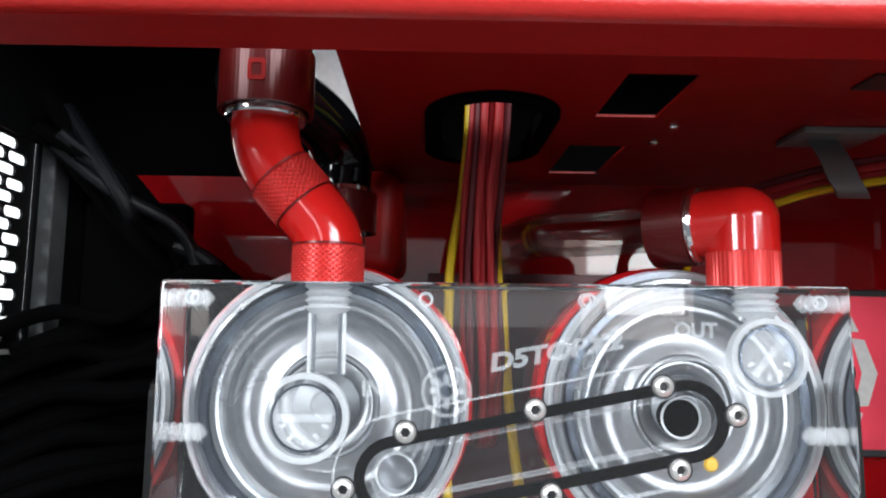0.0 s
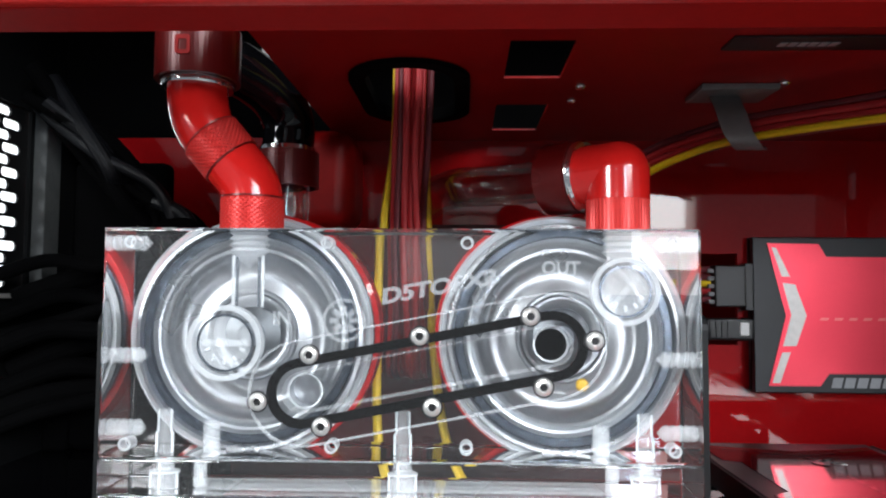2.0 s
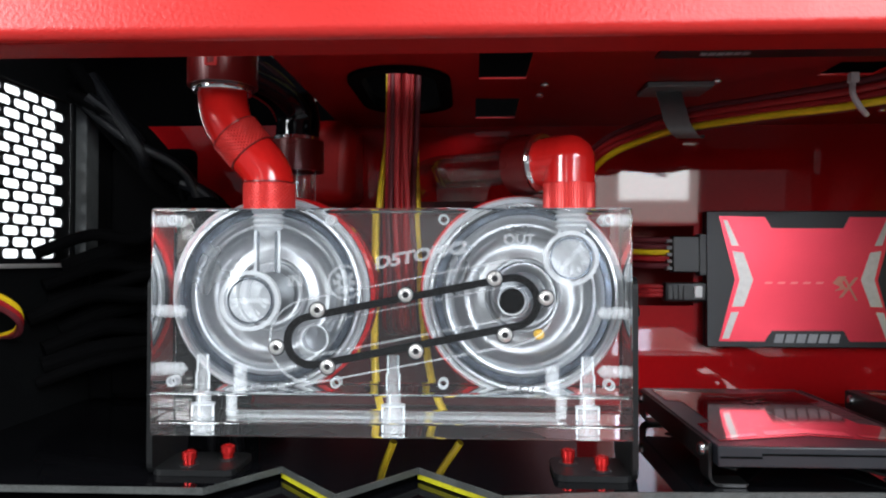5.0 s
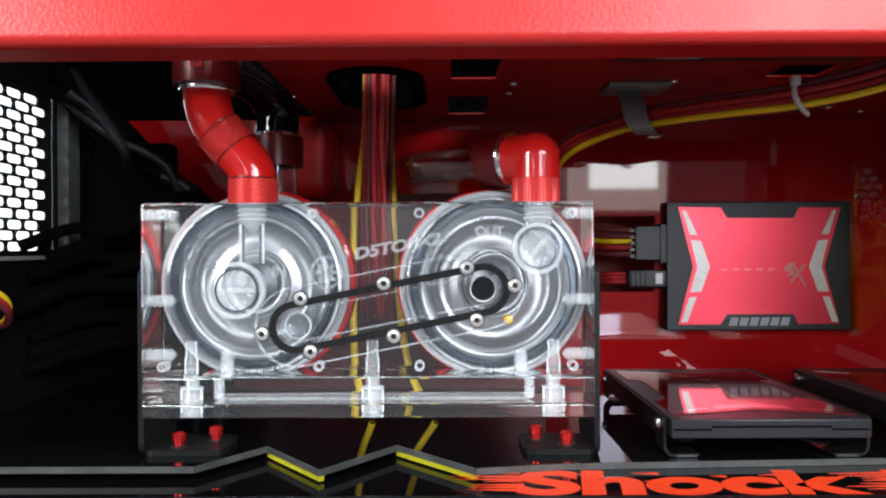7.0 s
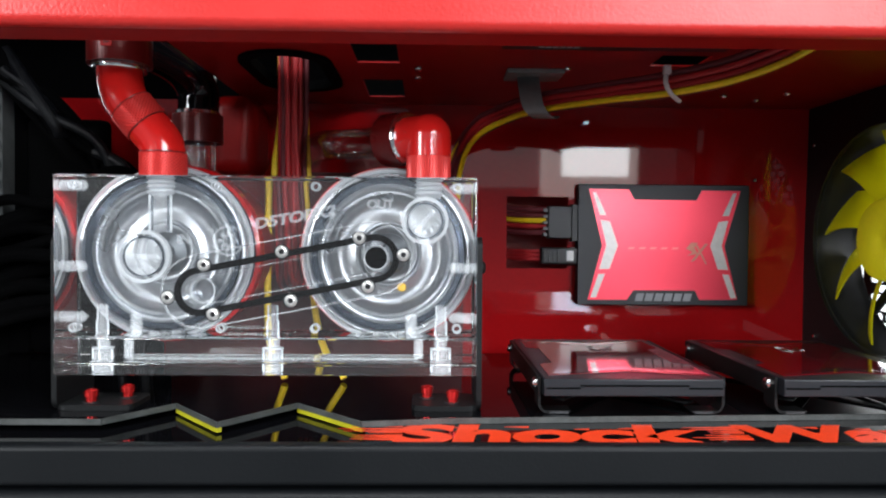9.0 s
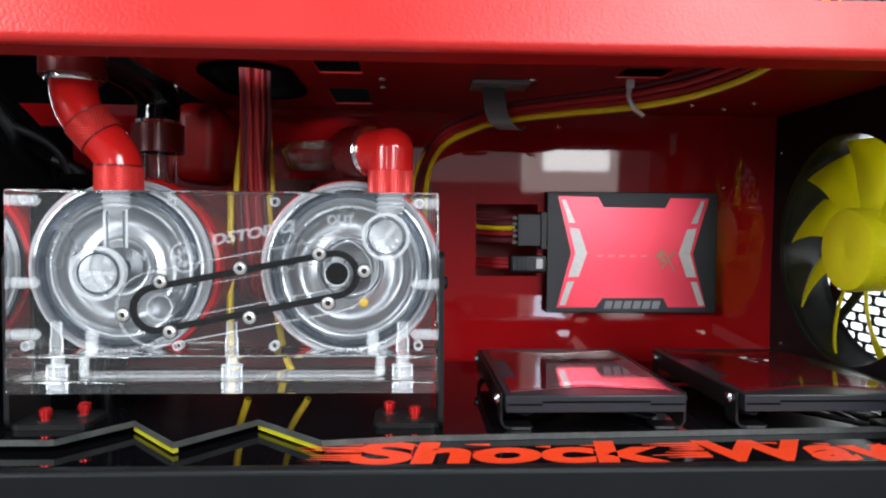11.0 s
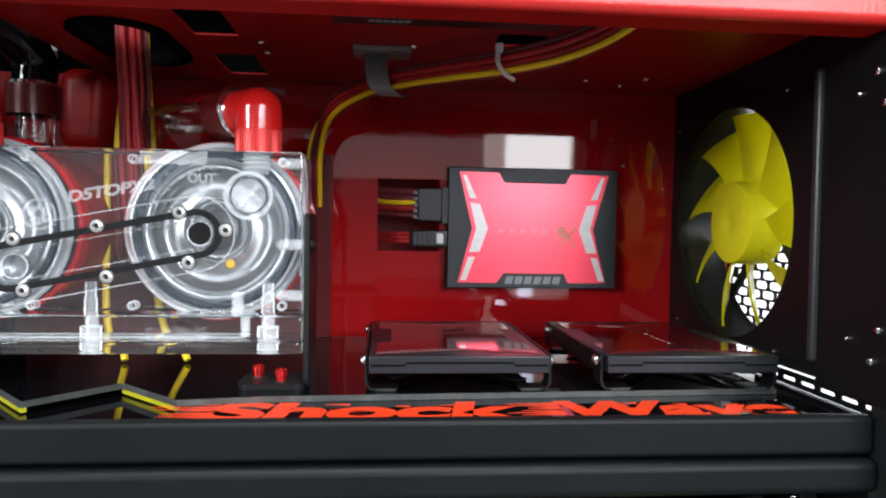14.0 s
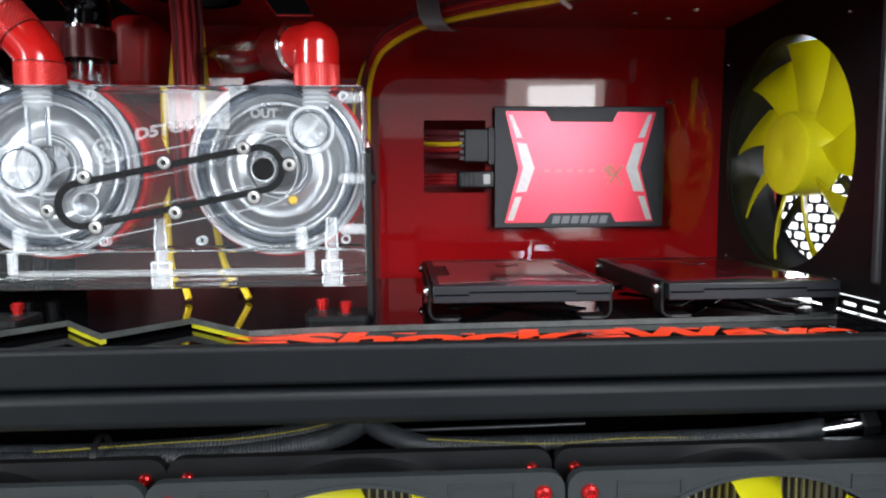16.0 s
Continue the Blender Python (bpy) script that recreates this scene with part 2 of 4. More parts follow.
            if len(vs) > 2:
                try:
                    bm.faces.new(vs)
                except ValueError:
                    pass
    return bm


def cyl(bm, p0, p1, r, r1=None, seg=24, bevel=0.0):
    p0, p1 = Vector(p0), Vector(p1)
    h = (p1 - p0).length
    r1 = r if r1 is None else r1
    prof = [(0, 0), (r, 0), (r1, h), (0, h)]
    if bevel:
        prof = [(0, 0), (r - bevel, 0), (r, bevel), (r1, h - bevel), (r1 - bevel, h), (0, h)]
    return lathe(bm, p0, p1 - p0, prof, seg)


def smooth_path(pts, n=8):
    """Points of a curve that glides through the given ones."""
    pts = [Vector(p) for p in pts]
    ext = [2 * pts[0] - pts[1], *pts, 2 * pts[-1] - pts[-2]]
    out = []
    for i in range(1, len(ext) - 2):
        a, b, c, d = ext[i - 1 : i + 3]
        for k in range(n):
            t = k / n
            out.append(0.5 * (2 * b + (c - a) * t + (2 * a - 5 * b + 4 * c - d) * t * t + (3 * b - a - 3 * c + d) * t**3))
    return out + [pts[-1]]


def sweep(bm, pts, radius, seg=12, caps=True):
    """A round section carried along points; radius is a number or a function of 0..1."""
    pts = [Vector(p) for p in pts]
    u = None
    rings = []
    for i, p in enumerate(pts):
        d = (pts[min(i + 1, len(pts) - 1)] - pts[max(i - 1, 0)]).normalized()
        if u is None:
            _, u, _ = frame_of(d)
        u = (u - d * u.dot(d)).normalized()
        w = d.cross(u)
        r = radius(i / (len(pts) - 1)) if callable(radius) else radius
        rings.append([bm.verts.new(p + (u * math.cos(2 * math.pi * k / seg) + w * math.sin(2 * math.pi * k / seg)) * r) for k in range(seg)])
    for p, q in zip(rings, rings[1:]):
        for k in range(seg):
            n = (k + 1) % seg
            bm.faces.new((p[k], p[n], q[n], q[k]))
    if caps:
        bm.faces.new(rings[0])
        bm.faces.new(rings[-1])
    return bm


PLANES = {"xz": lambda a, b, d: (a, d, b), "xy": lambda a, b, d: (a, b, d), "yz": lambda a, b, d: (d, a, b)}


def plate(bm, outline, holes, plane, d0, d1):
    """A sheet with holes: loops in a plane, from depth d0 to d1."""
    put = PLANES[plane]
    edges = []
    for loop in (outline, *holes):
        vs = [bm.verts.new(put(a, b, d0)) for a, b in loop]
        edges += [bm.edges.new((vs[i], vs[(i + 1) % len(vs)])) for i in range(len(vs))]
    r = bmesh.ops.triangle_fill(bm, use_beauty=True, use_dissolve=False, edges=edges)
    faces = [g for g in r["geom"] if isinstance(g, bmesh.types.BMFace)]
    e = bmesh.ops.extrude_face_region(bm, geom=faces, use_keep_orig=True)
    shift = Vector(put(0, 0, d1)) - Vector(put(0, 0, d0))
    bmesh.ops.translate(bm, vec=shift, verts=[g for g in e["geom"] if isinstance(g, bmesh.types.BMVert)])
    return bm


def circle(cx, cy, r, n=24):
    return [(cx + r * math.cos(2 * math.pi * k / n), cy + r * math.sin(2 * math.pi * k / n)) for k in range(n)]


def rect(a0, a1, b0, b1):
    return [(a0, b0), (a1, b0), (a1, b1), (a0, b1)]


def stadium(p, q, r, n=12):
    """The outline of a slot round the line from p to q."""
    ang = math.atan2(q[1] - p[1], q[0] - p[0])
    out = [(q[0] + r * math.cos(ang - math.pi / 2 + math.pi * k / n), q[1] + r * math.sin(ang - math.pi / 2 + math.pi * k / n)) for k in range(n + 1)]
    return out + [(p[0] + r * math.cos(ang + math.pi / 2 + math.pi * k / n), p[1] + r * math.sin(ang + math.pi / 2 + math.pi * k / n)) for k in range(n + 1)]


def rounded(a0, a1, b0, b1, r, n=4):
    out = []
    for cx, cy, s in ((a1 - r, b0 + r, -90), (a1 - r, b1 - r, 0), (a0 + r, b1 - r, 90), (a0 + r, b0 + r, 180)):
        out += [(cx + r * math.cos(radians(s + 90 * k / n)), cy + r * math.sin(radians(s + 90 * k / n))) for k in range(n + 1)]
    return out


def brick_slots(a0, a1, b0, b1, pa, pb, w, h):
    """Rows of rounded slots laid like bricks."""
    out = []
    rows = int((b1 - b0) / pb)
    for j in range(rows):
        b = b0 + (j + 0.5) * pb
        a = a0 + (0.5 if j % 2 else 1.0) * pa
        while a + w / 2 < a1:
            if a - w / 2 > a0:
                out.append(rounded(a - w / 2, a + w / 2, b - h / 2, b + h / 2, h * 0.38, 2))
            a += pa
    return out


def letters(name, text, mat, parent, size, m, label="", depth=0.15, shear=0.0, spacing=1.0, bold=0.0, width=0.0):
    """Raised lettering as a mesh; m is the pose (metres) of its lower left corner, with the face along +z."""
    cu = bpy.data.curves.new(name, "FONT")
    cu.body, cu.size, cu.extrude, cu.shear, cu.space_character, cu.offset = text, size * MM, depth * MM, shear, spacing, bold * size * MM
    tmp = new("lettering_curve", cu)
    me = bpy.data.meshes.new_from_object(tmp.evaluated_get(bpy.context.evaluated_depsgraph_get()))
    bpy.data.objects.remove(tmp)
    bpy.data.curves.remove(cu)
    if width:
        xs = [v.co.x for v in me.vertices]
        me.transform(Matrix.Diagonal((width * MM / (max(xs) - min(xs)), 1, 1, 1)) @ Matrix.Translation((-min(xs), 0, 0)))
    me.transform(m)
    base = BASE[parent.name] if parent else Vector((0, 0, 0))
    me.transform(Matrix.Translation(-base * MM))
    me.materials.clear()
    finish(me, mat, False)
    me.name = name
    ob = new(name, me)
    ob.parent = parent
    BASE[ob.name] = base
    if label:
        ob["label"] = label
    return ob


def screw_head(bm, p, axis, r=2.4, h=1.6, socket=True):
    """A button head with a hexagon socket."""
    prof = [(r, 0), (r, h * 0.35), (r * 0.85, h * 0.75), (r * 0.55, h)]
    if socket:
        prof += [(r * 0.5, h), (r * 0.45, h * 0.35), (0, h * 0.3)]
    else:
        prof += [(0, h * 1.02)]
    return lathe(bm, p, axis, prof, 18)


# ---------------------------------------------------------------- the case: structure
FLOOR = -14.5
BACK = 138.0
CEIL = 130.0
RIGHT = 366.0
LEFT = -95.0

bm = bmnew()
plate(bm, rect(LEFT - 3, RIGHT + 3, FLOOR - 20, CEIL + 1.5), [rect(189, 225, 35.5, 77.5)], "xz", BACK, BACK + 2)
for v in bm.verts:  # the sheet leans forward by two degrees
    v.co.y -= (v.co.z - 45) * 0.035
setting("wall_back", bm, RED_GLOSS, "glossy red painted steel rear panel with a rectangular cable cutout", "panel", False)
bm = box(bmnew(), LEFT - 3, RIGHT + 3, BACK, BACK + 2, CEIL + 1.7, 200)
setting("wall_upper", bm, BLACK_RUBBER, "black rear panel of the upper chamber", "panel")
# Added board that stops lamp light leaking in below the rails.
bm = box(bmnew(), RIGHT, RIGHT + 2, -56, 110, -205, -17)
setting("wall_lower_end", bm, BLACK_STEEL, "black board added to close the end of the lower chamber", "panel")
bm = box(bmnew(), 20, 39, 74, 75.5, 124, 168, 0.4)
tagged(part("bright_plate", bm, SILVER), "bright aluminium plate above the rear tube", "plate")
bm = box(bmnew(), LEFT - 40, RIGHT + 60, BACK + 42, BACK + 44, -180, 260)
setting("wall_outer", bm, RED_SATIN, "dark red steel outer side of the computer case", "panel")

# Unseen floor, added to dim the room light from below.
bm = box(bmnew(), -1300, 1300, -1300, 1300, -640, -600)
setting("ground", bm, material("grey_room_floor", (0.16, 0.155, 0.15), 0.6, vary=0.2, scale=6), "unseen grey floor added below the case", "floor")

# glowing panels added beyond the two grilles so that the slots read white
GLOW = bpy.data.materials.new("glowing_backdrop")
GLOW.use_nodes = True
GLOW.node_tree.nodes["Principled BSDF"].inputs["Base Color"].default_value = (0.8, 0.8, 0.8, 1)
GLOW.node_tree.nodes["Principled BSDF"].inputs["Emission Color"].default_value = (0.90, 0.95, 1.0, 1)
GLOW.node_tree.nodes["Principled BSDF"].inputs["Emission Strength"].default_value = 0.95
for name, eye, target, w, h in (("backdrop_1", (-1.6, 2.3, 0.35), (0.0, 0.05, 0.09), 2000, 1300), ("backdrop_2", (1.95, 2.3, -0.30), (0.3, 0.05, 0.02), 1900, 1600)):
    turn = look(Vector(eye), Vector(target)).to_3x3().to_4x4()
    bm = box(bmnew(), -w / 2, w / 2, -h / 2, h / 2, 30, 60, 0, 1, Matrix.Translation(Vector(eye) * 1000) @ turn)
    setting(name, bm, GLOW, "glowing panel added as the bright room beyond a grille", "window")

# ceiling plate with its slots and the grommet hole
# Its red is darker than the beam's, with the underside's shade in the colour.
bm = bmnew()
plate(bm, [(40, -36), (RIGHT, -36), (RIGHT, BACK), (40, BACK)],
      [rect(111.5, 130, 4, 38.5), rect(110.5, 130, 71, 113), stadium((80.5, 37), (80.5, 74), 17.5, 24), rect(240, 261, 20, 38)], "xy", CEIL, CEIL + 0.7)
setting("ceiling", bm, RED_SATIN, "red steel shelf seen from below with square slots, darkened for shade", "panel", False)
bm = box(bmnew(), LEFT, RIGHT + 40, -36, BACK, CEIL + 60, CEIL + 62)
setting("ceiling_upper", bm, BLACK_STEEL, "black underside of the upper chamber", "panel")

# floor sheet with a zigzag front edge
EDGE = [(LEFT - 2, -8), (22, -8), (41, 16), (66, -12), (90, 17), (119, -11), (150, -6), (354, 3)]
bm = bmnew()
plate(bm, EDGE + [(354, BACK - 2), (LEFT - 2, BACK - 2)], [], "xy", FLOOR - 2.2, FLOOR)
floor = setting("floor", bm, BLACK_GLOSS, "glossy black acrylic floor sheet with a zigzag front edge", "floor", False)
bm = bmnew()
for (xa, ya), (xb, yb) in zip(EDGE, EDGE[1:]):
    d = Vector((xb - xa, yb - ya, 0))
    n = Vector((d.y, -d.x, 0)).normalized() * 0.5
    vs = [Vector((xa, ya, FLOOR - 2.2)), Vector((xb, yb, FLOOR - 2.2)), Vector((xb, yb, FLOOR)), Vector((xa, ya, FLOOR))]
    lo = [bm.verts.new(v) for v in vs]
    hi = [bm.verts.new(v + n) for v in vs]
    bm.faces.new(hi)
    for k in range(4):
        bm.faces.new((lo[k], lo[(k + 1) % 4], hi[(k + 1) % 4], hi[k]))
part("cut_edge", bm, CUT_EDGE, floor, "rough grey sawn edge of the acrylic sheet", False)
for (xa, ya), (xb, yb) in ((EDGE[2], EDGE[3]), (EDGE[4], EDGE[5])):
    bm = bmnew()
    d = Vector((xb - xa, yb - ya, 0))
    n = Vector((d.y, -d.x, 0)).normalized()
    a, b = Vector((xa, ya, 0)) + n * 0.3, Vector((xb, yb, 0)) + n * 0.3
    vs = [bm.verts.new(p) for p in (a + Vector((0, 0, FLOOR - 2.3)), b + Vector((0, 0, FLOOR - 2.3)), b + Vector((0, 0, FLOOR - 4.0)), a + Vector((0, 0, FLOOR - 4.0)))]
    f = bm.faces.new(vs)
    e = bmesh.ops.extrude_face_region(bm, geom=[f], use_keep_orig=True)
    bmesh.ops.translate(bm, vec=-n * 2, verts=[g for g in e["geom"] if isinstance(g, bmesh.types.BMVert)])
    part("yellow_edging", bm, YELLOW_EDGE, floor, "yellow painted edge below the zigzag cut", False)

# lower lettered strip and the two front rails
setting("floor_lower", box(bmnew(), LEFT - 2, 354, -41.6, 60, FLOOR - 6.2, FLOOR - 4.7), BLACK_GLOSS, "glossy black lower sheet under the zigzag floor", "panel")
strip = setting("name_strip", box(bmnew(), 121, 353.6, -41.4, 4, FLOOR - 4.5, FLOOR - 2.35), BLACK_GLOSS,
                "glossy black front strip with orange lettering", "panel")
for word, x, w in (("Shock", 0.131, 112), ("Wave", 0.258, 88)):
    letters("lettering", word, ORANGE, strip, 27.5, Matrix.Translation((x, -0.0288, (FLOOR - 2.27) * MM)) @ Matrix.Diagonal((1, 1.10, 1, 1)),
            "bold orange flame lettering", 0.05, 0.12, 1.0, 0.042, w)
random.seed(11)
for x, n in ((133, 7), (158, 3), (180, 3), (202, 2), (222, 3), (258, 7), (289, 3), (308, 2), (328, 2)):
    for k in range(n):
        y = -27 + 19.0 * (k + 0.5) / n + random.uniform(-1, 1)
        w = random.uniform(10, 23) if n > 5 else random.uniform(4, 8)
        bm = bmnew()
        plate(bm, [(x - w, y + random.uniform(-1, 1)), (x + 1, y - 1.0), (x + 1.5, y + 1.2)], [], "xy", FLOOR - 2.34, FLOOR - 2.24)
        part("flame_streak", bm, ORANGE, strip, "orange flame streak", False)
bm = box(bmnew(), LEFT - 40, 359, -48, -42, -25.4, -12.2, 1.8, 4)
setting("rail_upper", bm, BLACK_RAIL, "black powder-coated front rail of the case", "rail")
bm = box(bmnew(), LEFT - 40, 360, -50, -40, -38.2, -26.6, 3.0, 5)
setting("rail_lower", bm, BLACK_RAIL, "black powder-coated lower front rail with a rounded edge", "rail")

# red beam across the top, with a notch for cables
bm = bmnew()
plate(bm, [(LEFT - 60, 120.88), (360, 120.38), (360, 141), (316, 140.6), (316, 135), (275, 134.6), (275, 140.2), (LEFT - 60, 140.2)], [], "xz", -53.8, -52.2)
beam = setting("beam_front", bm, RED_BEAM, "light red powder-coated steel beam with a cable notch", "beam", False)
bm = bmnew()
ends = []
for x, drop in ((LEFT - 60, -0.5), (360, -1.0)):
    arc = [(-50.6 - 3.2 * math.cos(radians(t)), 121.4 - 3.2 * math.sin(radians(t))) for t in range(0, 91, 9)]
    back = [(-50.6 - 1.7 * math.cos(radians(t)), 121.4 - 1.7 * math.sin(radians(t))) for t in range(90, -1, -9)]
    ends.append([bm.verts.new((x, y, z + drop)) for y, z in arc + back])
for k in range(len(ends[0])):
    n = (k + 1) % len(ends[0])
    bm.faces.new((ends[0][k], ends[0][n], ends[1][n], ends[1][k]))
for loop in ends:
    bm.faces.new(loop)
part("bent_edge", bm, RED_BEAM, beam, "rounded lower bend of the beam")
bm = box(bmnew(), LEFT - 60, 360, -50.5, -37, 117.4, 118.9, 0.4)
part("return_lip", bm, RED_FOLD, beam, "folded lip in a red darkened for shade")
bm = box(bmnew(), LEFT - 60, 360, -38.4, -37, 119.4, CEIL + 1.5, 0.2)
part("inner_fold", bm, RED_FOLD, beam)
bm = bmnew()
plate(bm, [(LEFT - 60, -52.2), (275, -52.2), (275, -20), (316, -20), (316, -52.2), (360, -52.2), (360, -6), (40, -6), (40, -36), (LEFT - 60, -36)], [], "xy", 138.6, 140)
part("deck", bm, RED_BEAM, beam, "red upper deck", False)

# right wall with the round fan opening
FAN_Y, FAN_Z = 71.0, 54.0
bm = bmnew()
plate(bm, rect(-20, BACK, FLOOR + 6, 190), [circle(FAN_Y, FAN_Z, 57.5, 64)], "yz", RIGHT, RIGHT + 1.6)
wall = setting("wall_right", bm, BLACK_STEEL, "black steel end wall with a round fan opening", "panel", False)
bm = box(bmnew(), RIGHT - 8, RIGHT - 6.4, -58, -16, FLOOR + 6, 190, 0.5)
part("flange_plate", bm, BLACK_STEEL, wall, "black steel side plate with a bright folded edge")
# Folded edge is lighter than its plate, its highlight put into the colour.
part("flange_edge", box(bmnew(), RIGHT - 10, RIGHT - 0.2, -16.6, -12.6, 0, 112, 1.6, 3), EDGE_GREY, wall, "folded edge in grey lightened for its highlight")
for y, z in ((-45, 104), (-46, 6), (-37, 98), (-34, 12), (-49, 93), (-49, 17), (20, 111), (24, -3), (128, 108), (125, -2)):
    part("screw", screw_head(bmnew(), (RIGHT if y > 5 else RIGHT - 8, y, z), (-1, 0, 0), 1.5 if y < -40 else 1.0, 1.2, False), CHROME, wall, "small bright screw head")
# Post coat is lighter than the rails', with its sheen put into the colour.
bm = box(bmnew(), 361, 376, -66, -42, -190, 260, 1.5)
setting("post_right", bm, material("lightened_black_post", (0.013, 0.0145, 0.016), 0.42, vary=0.15, bump=0.15), "black steel corner post of the case", "post")

# Added filler that keeps lamp light out of the gap at the floor's end.
setting("floor_end", box(bmnew(), 354.2, 363.6, -41.4, BACK - 2, FLOOR - 6.2, FLOOR - 0.2, 0.4), BLACK_GLOSS, "black strip added to close the end of the floor", "trim")

# strip of ventilation slots along the foot of the right wall
bm = bmnew()
plate(bm, rect(-54, 34, FLOOR + 0.3, FLOOR + 6.2), [rounded(y, y + 9.6, FLOOR + 2.3, FLOOR + 4.0, 0.8, 3) for y in (-47, -34.5, -22, -9.5, 3, 15.5)], "yz", 362.3, 363.3)
setting("vent_strip", bm, BLACK_STEEL, "black steel strip with rounded ventilation slots", "vent", False)

# left wall with a slotted grille
bm = bmnew()
plate(bm, rect(-40, BACK, -35, 200), [rect(18, 113, 60, 139)], "yz", LEFT - 1.5, LEFT)
setting("wall_left", bm, BLACK_STEEL, "black steel end wall with a grille opening", "panel", False)


def grille(name, y0, y1, z0, z1, x, label):
    bm = bmnew()
    plate(bm, rect(y0, y1, z0, z1), brick_slots(y0, y1, z0, z1, 13.2, 5.25, 11.6, 4.1), "yz", x, x + 1)
    return setting(name, bm, BLACK_STEEL, label, "grille", False)


grille("grille_left", 17, 113.8, 59.5, 139.5, LEFT - 3, "black steel grille of rounded slots laid like bricks")
grille("grille_right", FAN_Y - 62, FAN_Y + 62, FAN_Z - 62, FAN_Z + 62, RIGHT + 33, "black steel fan grille of rounded slots laid like bricks")
bm = box(bmnew(), LEFT, LEFT + 6, 115, 134, 56, 139, 0.6)
setting("fin_strip", bm, GREY_FOAM, "grey textured radiator edge beside the grille", "radiator")
bm = box(bmnew(), LEFT, LEFT + 3, 10, 134, 55.5, 57.5, 0.5)
setting("trim_left", bm, SILVER, "bright metal trim under the grille", "trim")

# ---------------------------------------------------------------- things
BLOCK_D = 30.0  # depth of the clear pump block
CENTRES = ((37.0, 47.0), (127.0, 47.0))


def rods(bm, steps, x, y, z0):
    """Stepped round rod standing up from z0: steps of (radius, height)."""
    z = z0
    for r, h in steps:
        cyl(bm, (x, y, z), (x, y, z + h), r, seg=16)
        z += h
    return bm


def threaded(bm, p0, p1, r, pitch=1.7):
    """A row of rounded ridges that reads as a thread, with a conical tip."""
    p0, p1 = Vector(p0), Vector(p1)
    n = max(2, int((p1 - p0).length / pitch))
    h = (p1 - p0).length / n
    prof = [(0, 0)]
    for k in range(n):
        prof += [(r * 0.80, k * h), (r, (k + 0.5) * h)]
    prof += [(r * 0.8, n * h), (0, n * h + r * 0.7)]
    return lathe(bm, p0, p1 - p0, prof, 16)


def build_pump_block():
    b = thing("pump_block", (81, 15, 0), "clear acrylic double pump top with black seal and steel screws", "pump")
    body = part("body", box(bmnew(), 0, 162, 0, BLOCK_D, 14.6, 77, 0.9, 3), PLEXI, b, "polished clear acrylic block")
    mid = part("base_slab", box(bmnew(), 0, 162, 0, BLOCK_D, 4.9, 14.4, 0.5), PLEXI, b, "clear acrylic base slab")
    low = part("base_slab", box(bmnew(), 0, 162, 0, BLOCK_D, 0, 4.7, 0.5), PLEXI, b, "clear acrylic base slab")
    for o in (body, mid, low):
        o.visible_shadow = False
    p, q = (55, 32.3), (122.6, 45.6)
    bm = bmnew()
    plate(bm, stadium(p, q, 9.4), [stadium(p, q, 6.9)], "xz", 0.5, 2.3)
    part("seal_ring", bm, BLACK_RUBBER, b, "black rubber seal ring", False)
    bm = bmnew()
    plate(bm, stadium(p, q, 14.3), [stadium(p, q, 13.9)], "xz", -0.12, 2.5)
    part("cover_edge", bm, FROST_SOFT, b, "clear edge of the channel cover", False)
    bm = bmnew()
    plate(bm, stadium(p, q, 5.6), [stadium(p, q, 5.2)], "xz", 2.5, 9)
    part("channel_wall", bm, FROST_FAINT, b, "clear wall of the connecting channel", False)
    for (cx, cz), mat in ((q, BLACK_RUBBER), (p, BOWL)):
        bm = bmnew()
        lathe(bm, (cx, 9, cz), (0, 1, 0), [(4.4, 0), (4.4, 7), (0, 7)], 24)
        part("channel_hole", bm, mat, b)
        bm = bmnew()
        plate(bm, circle(cx, cz, 4.9, 28), [circle(cx, cz, 4.4, 28)], "xz", 8.4, 9)
        part("hole_rim", bm, FROST_LINE, b, "", False)
    for x, z in ((57.2, 42.7), (86.9, 47.9), (116.6, 53.4), (133.6, 47.0), (120.0, 34.7), (90.4, 29.1), (60.7, 23.7), (43.4, 30.1)):
        head = part("screw", screw_head(bmnew(), (x, 0.4, z), (0, -1, 0), 2.45, 1.7), SCREW_STEEL, b, "polished steel button-head screw")
        # A black hexagon disc stands in for the shade inside the socket.
        part("socket", cyl(bmnew(), (x, -0.1, z), (x, -0.3, z), 1.1, seg=6), BLACK_PLASTIC, head, "black hexagon disc as the shade in the socket")
        bm = bmnew()
        plate(bm, circle(x, z, 2.85), [circle(x, z, 2.5)], "xz", -0.04, 0.6)
        part("screw_recess", bm, BLACK_PLASTIC, b, "dark gap round the screw head", False)
    # the two port plugs on the front
    for cx, cz, r in ((34.1, 45.7, 10.2), (141.8, 60.2, 9.1)):
        bm = bmnew()
        plate(bm, circle(cx, cz, r, 48), [circle(cx, cz, r * 0.86, 48)], "xz", -0.5, 4)
        plug = part("port_plug", bm, FROST, b, "frosted clear port plug", False)
        bm = bmnew()
        plate(bm, circle(cx, cz, r * 0.76, 48), [circle(cx, cz, r * 0.71, 48)], "xz", 0.4, 1.6)
        part("plug_seal", bm, STEEL_DARK, plug, "", False)
        bm = bmnew()
        plate(bm, circle(cx, cz, r * 0.70, 48), [], "xz", 0.8, 1.8)
        part("plug_face", bm, FROST_FAINT, plug, "", False)
        bm = bmnew()
        a = 0.0 if cx < 100 else radians(-48)
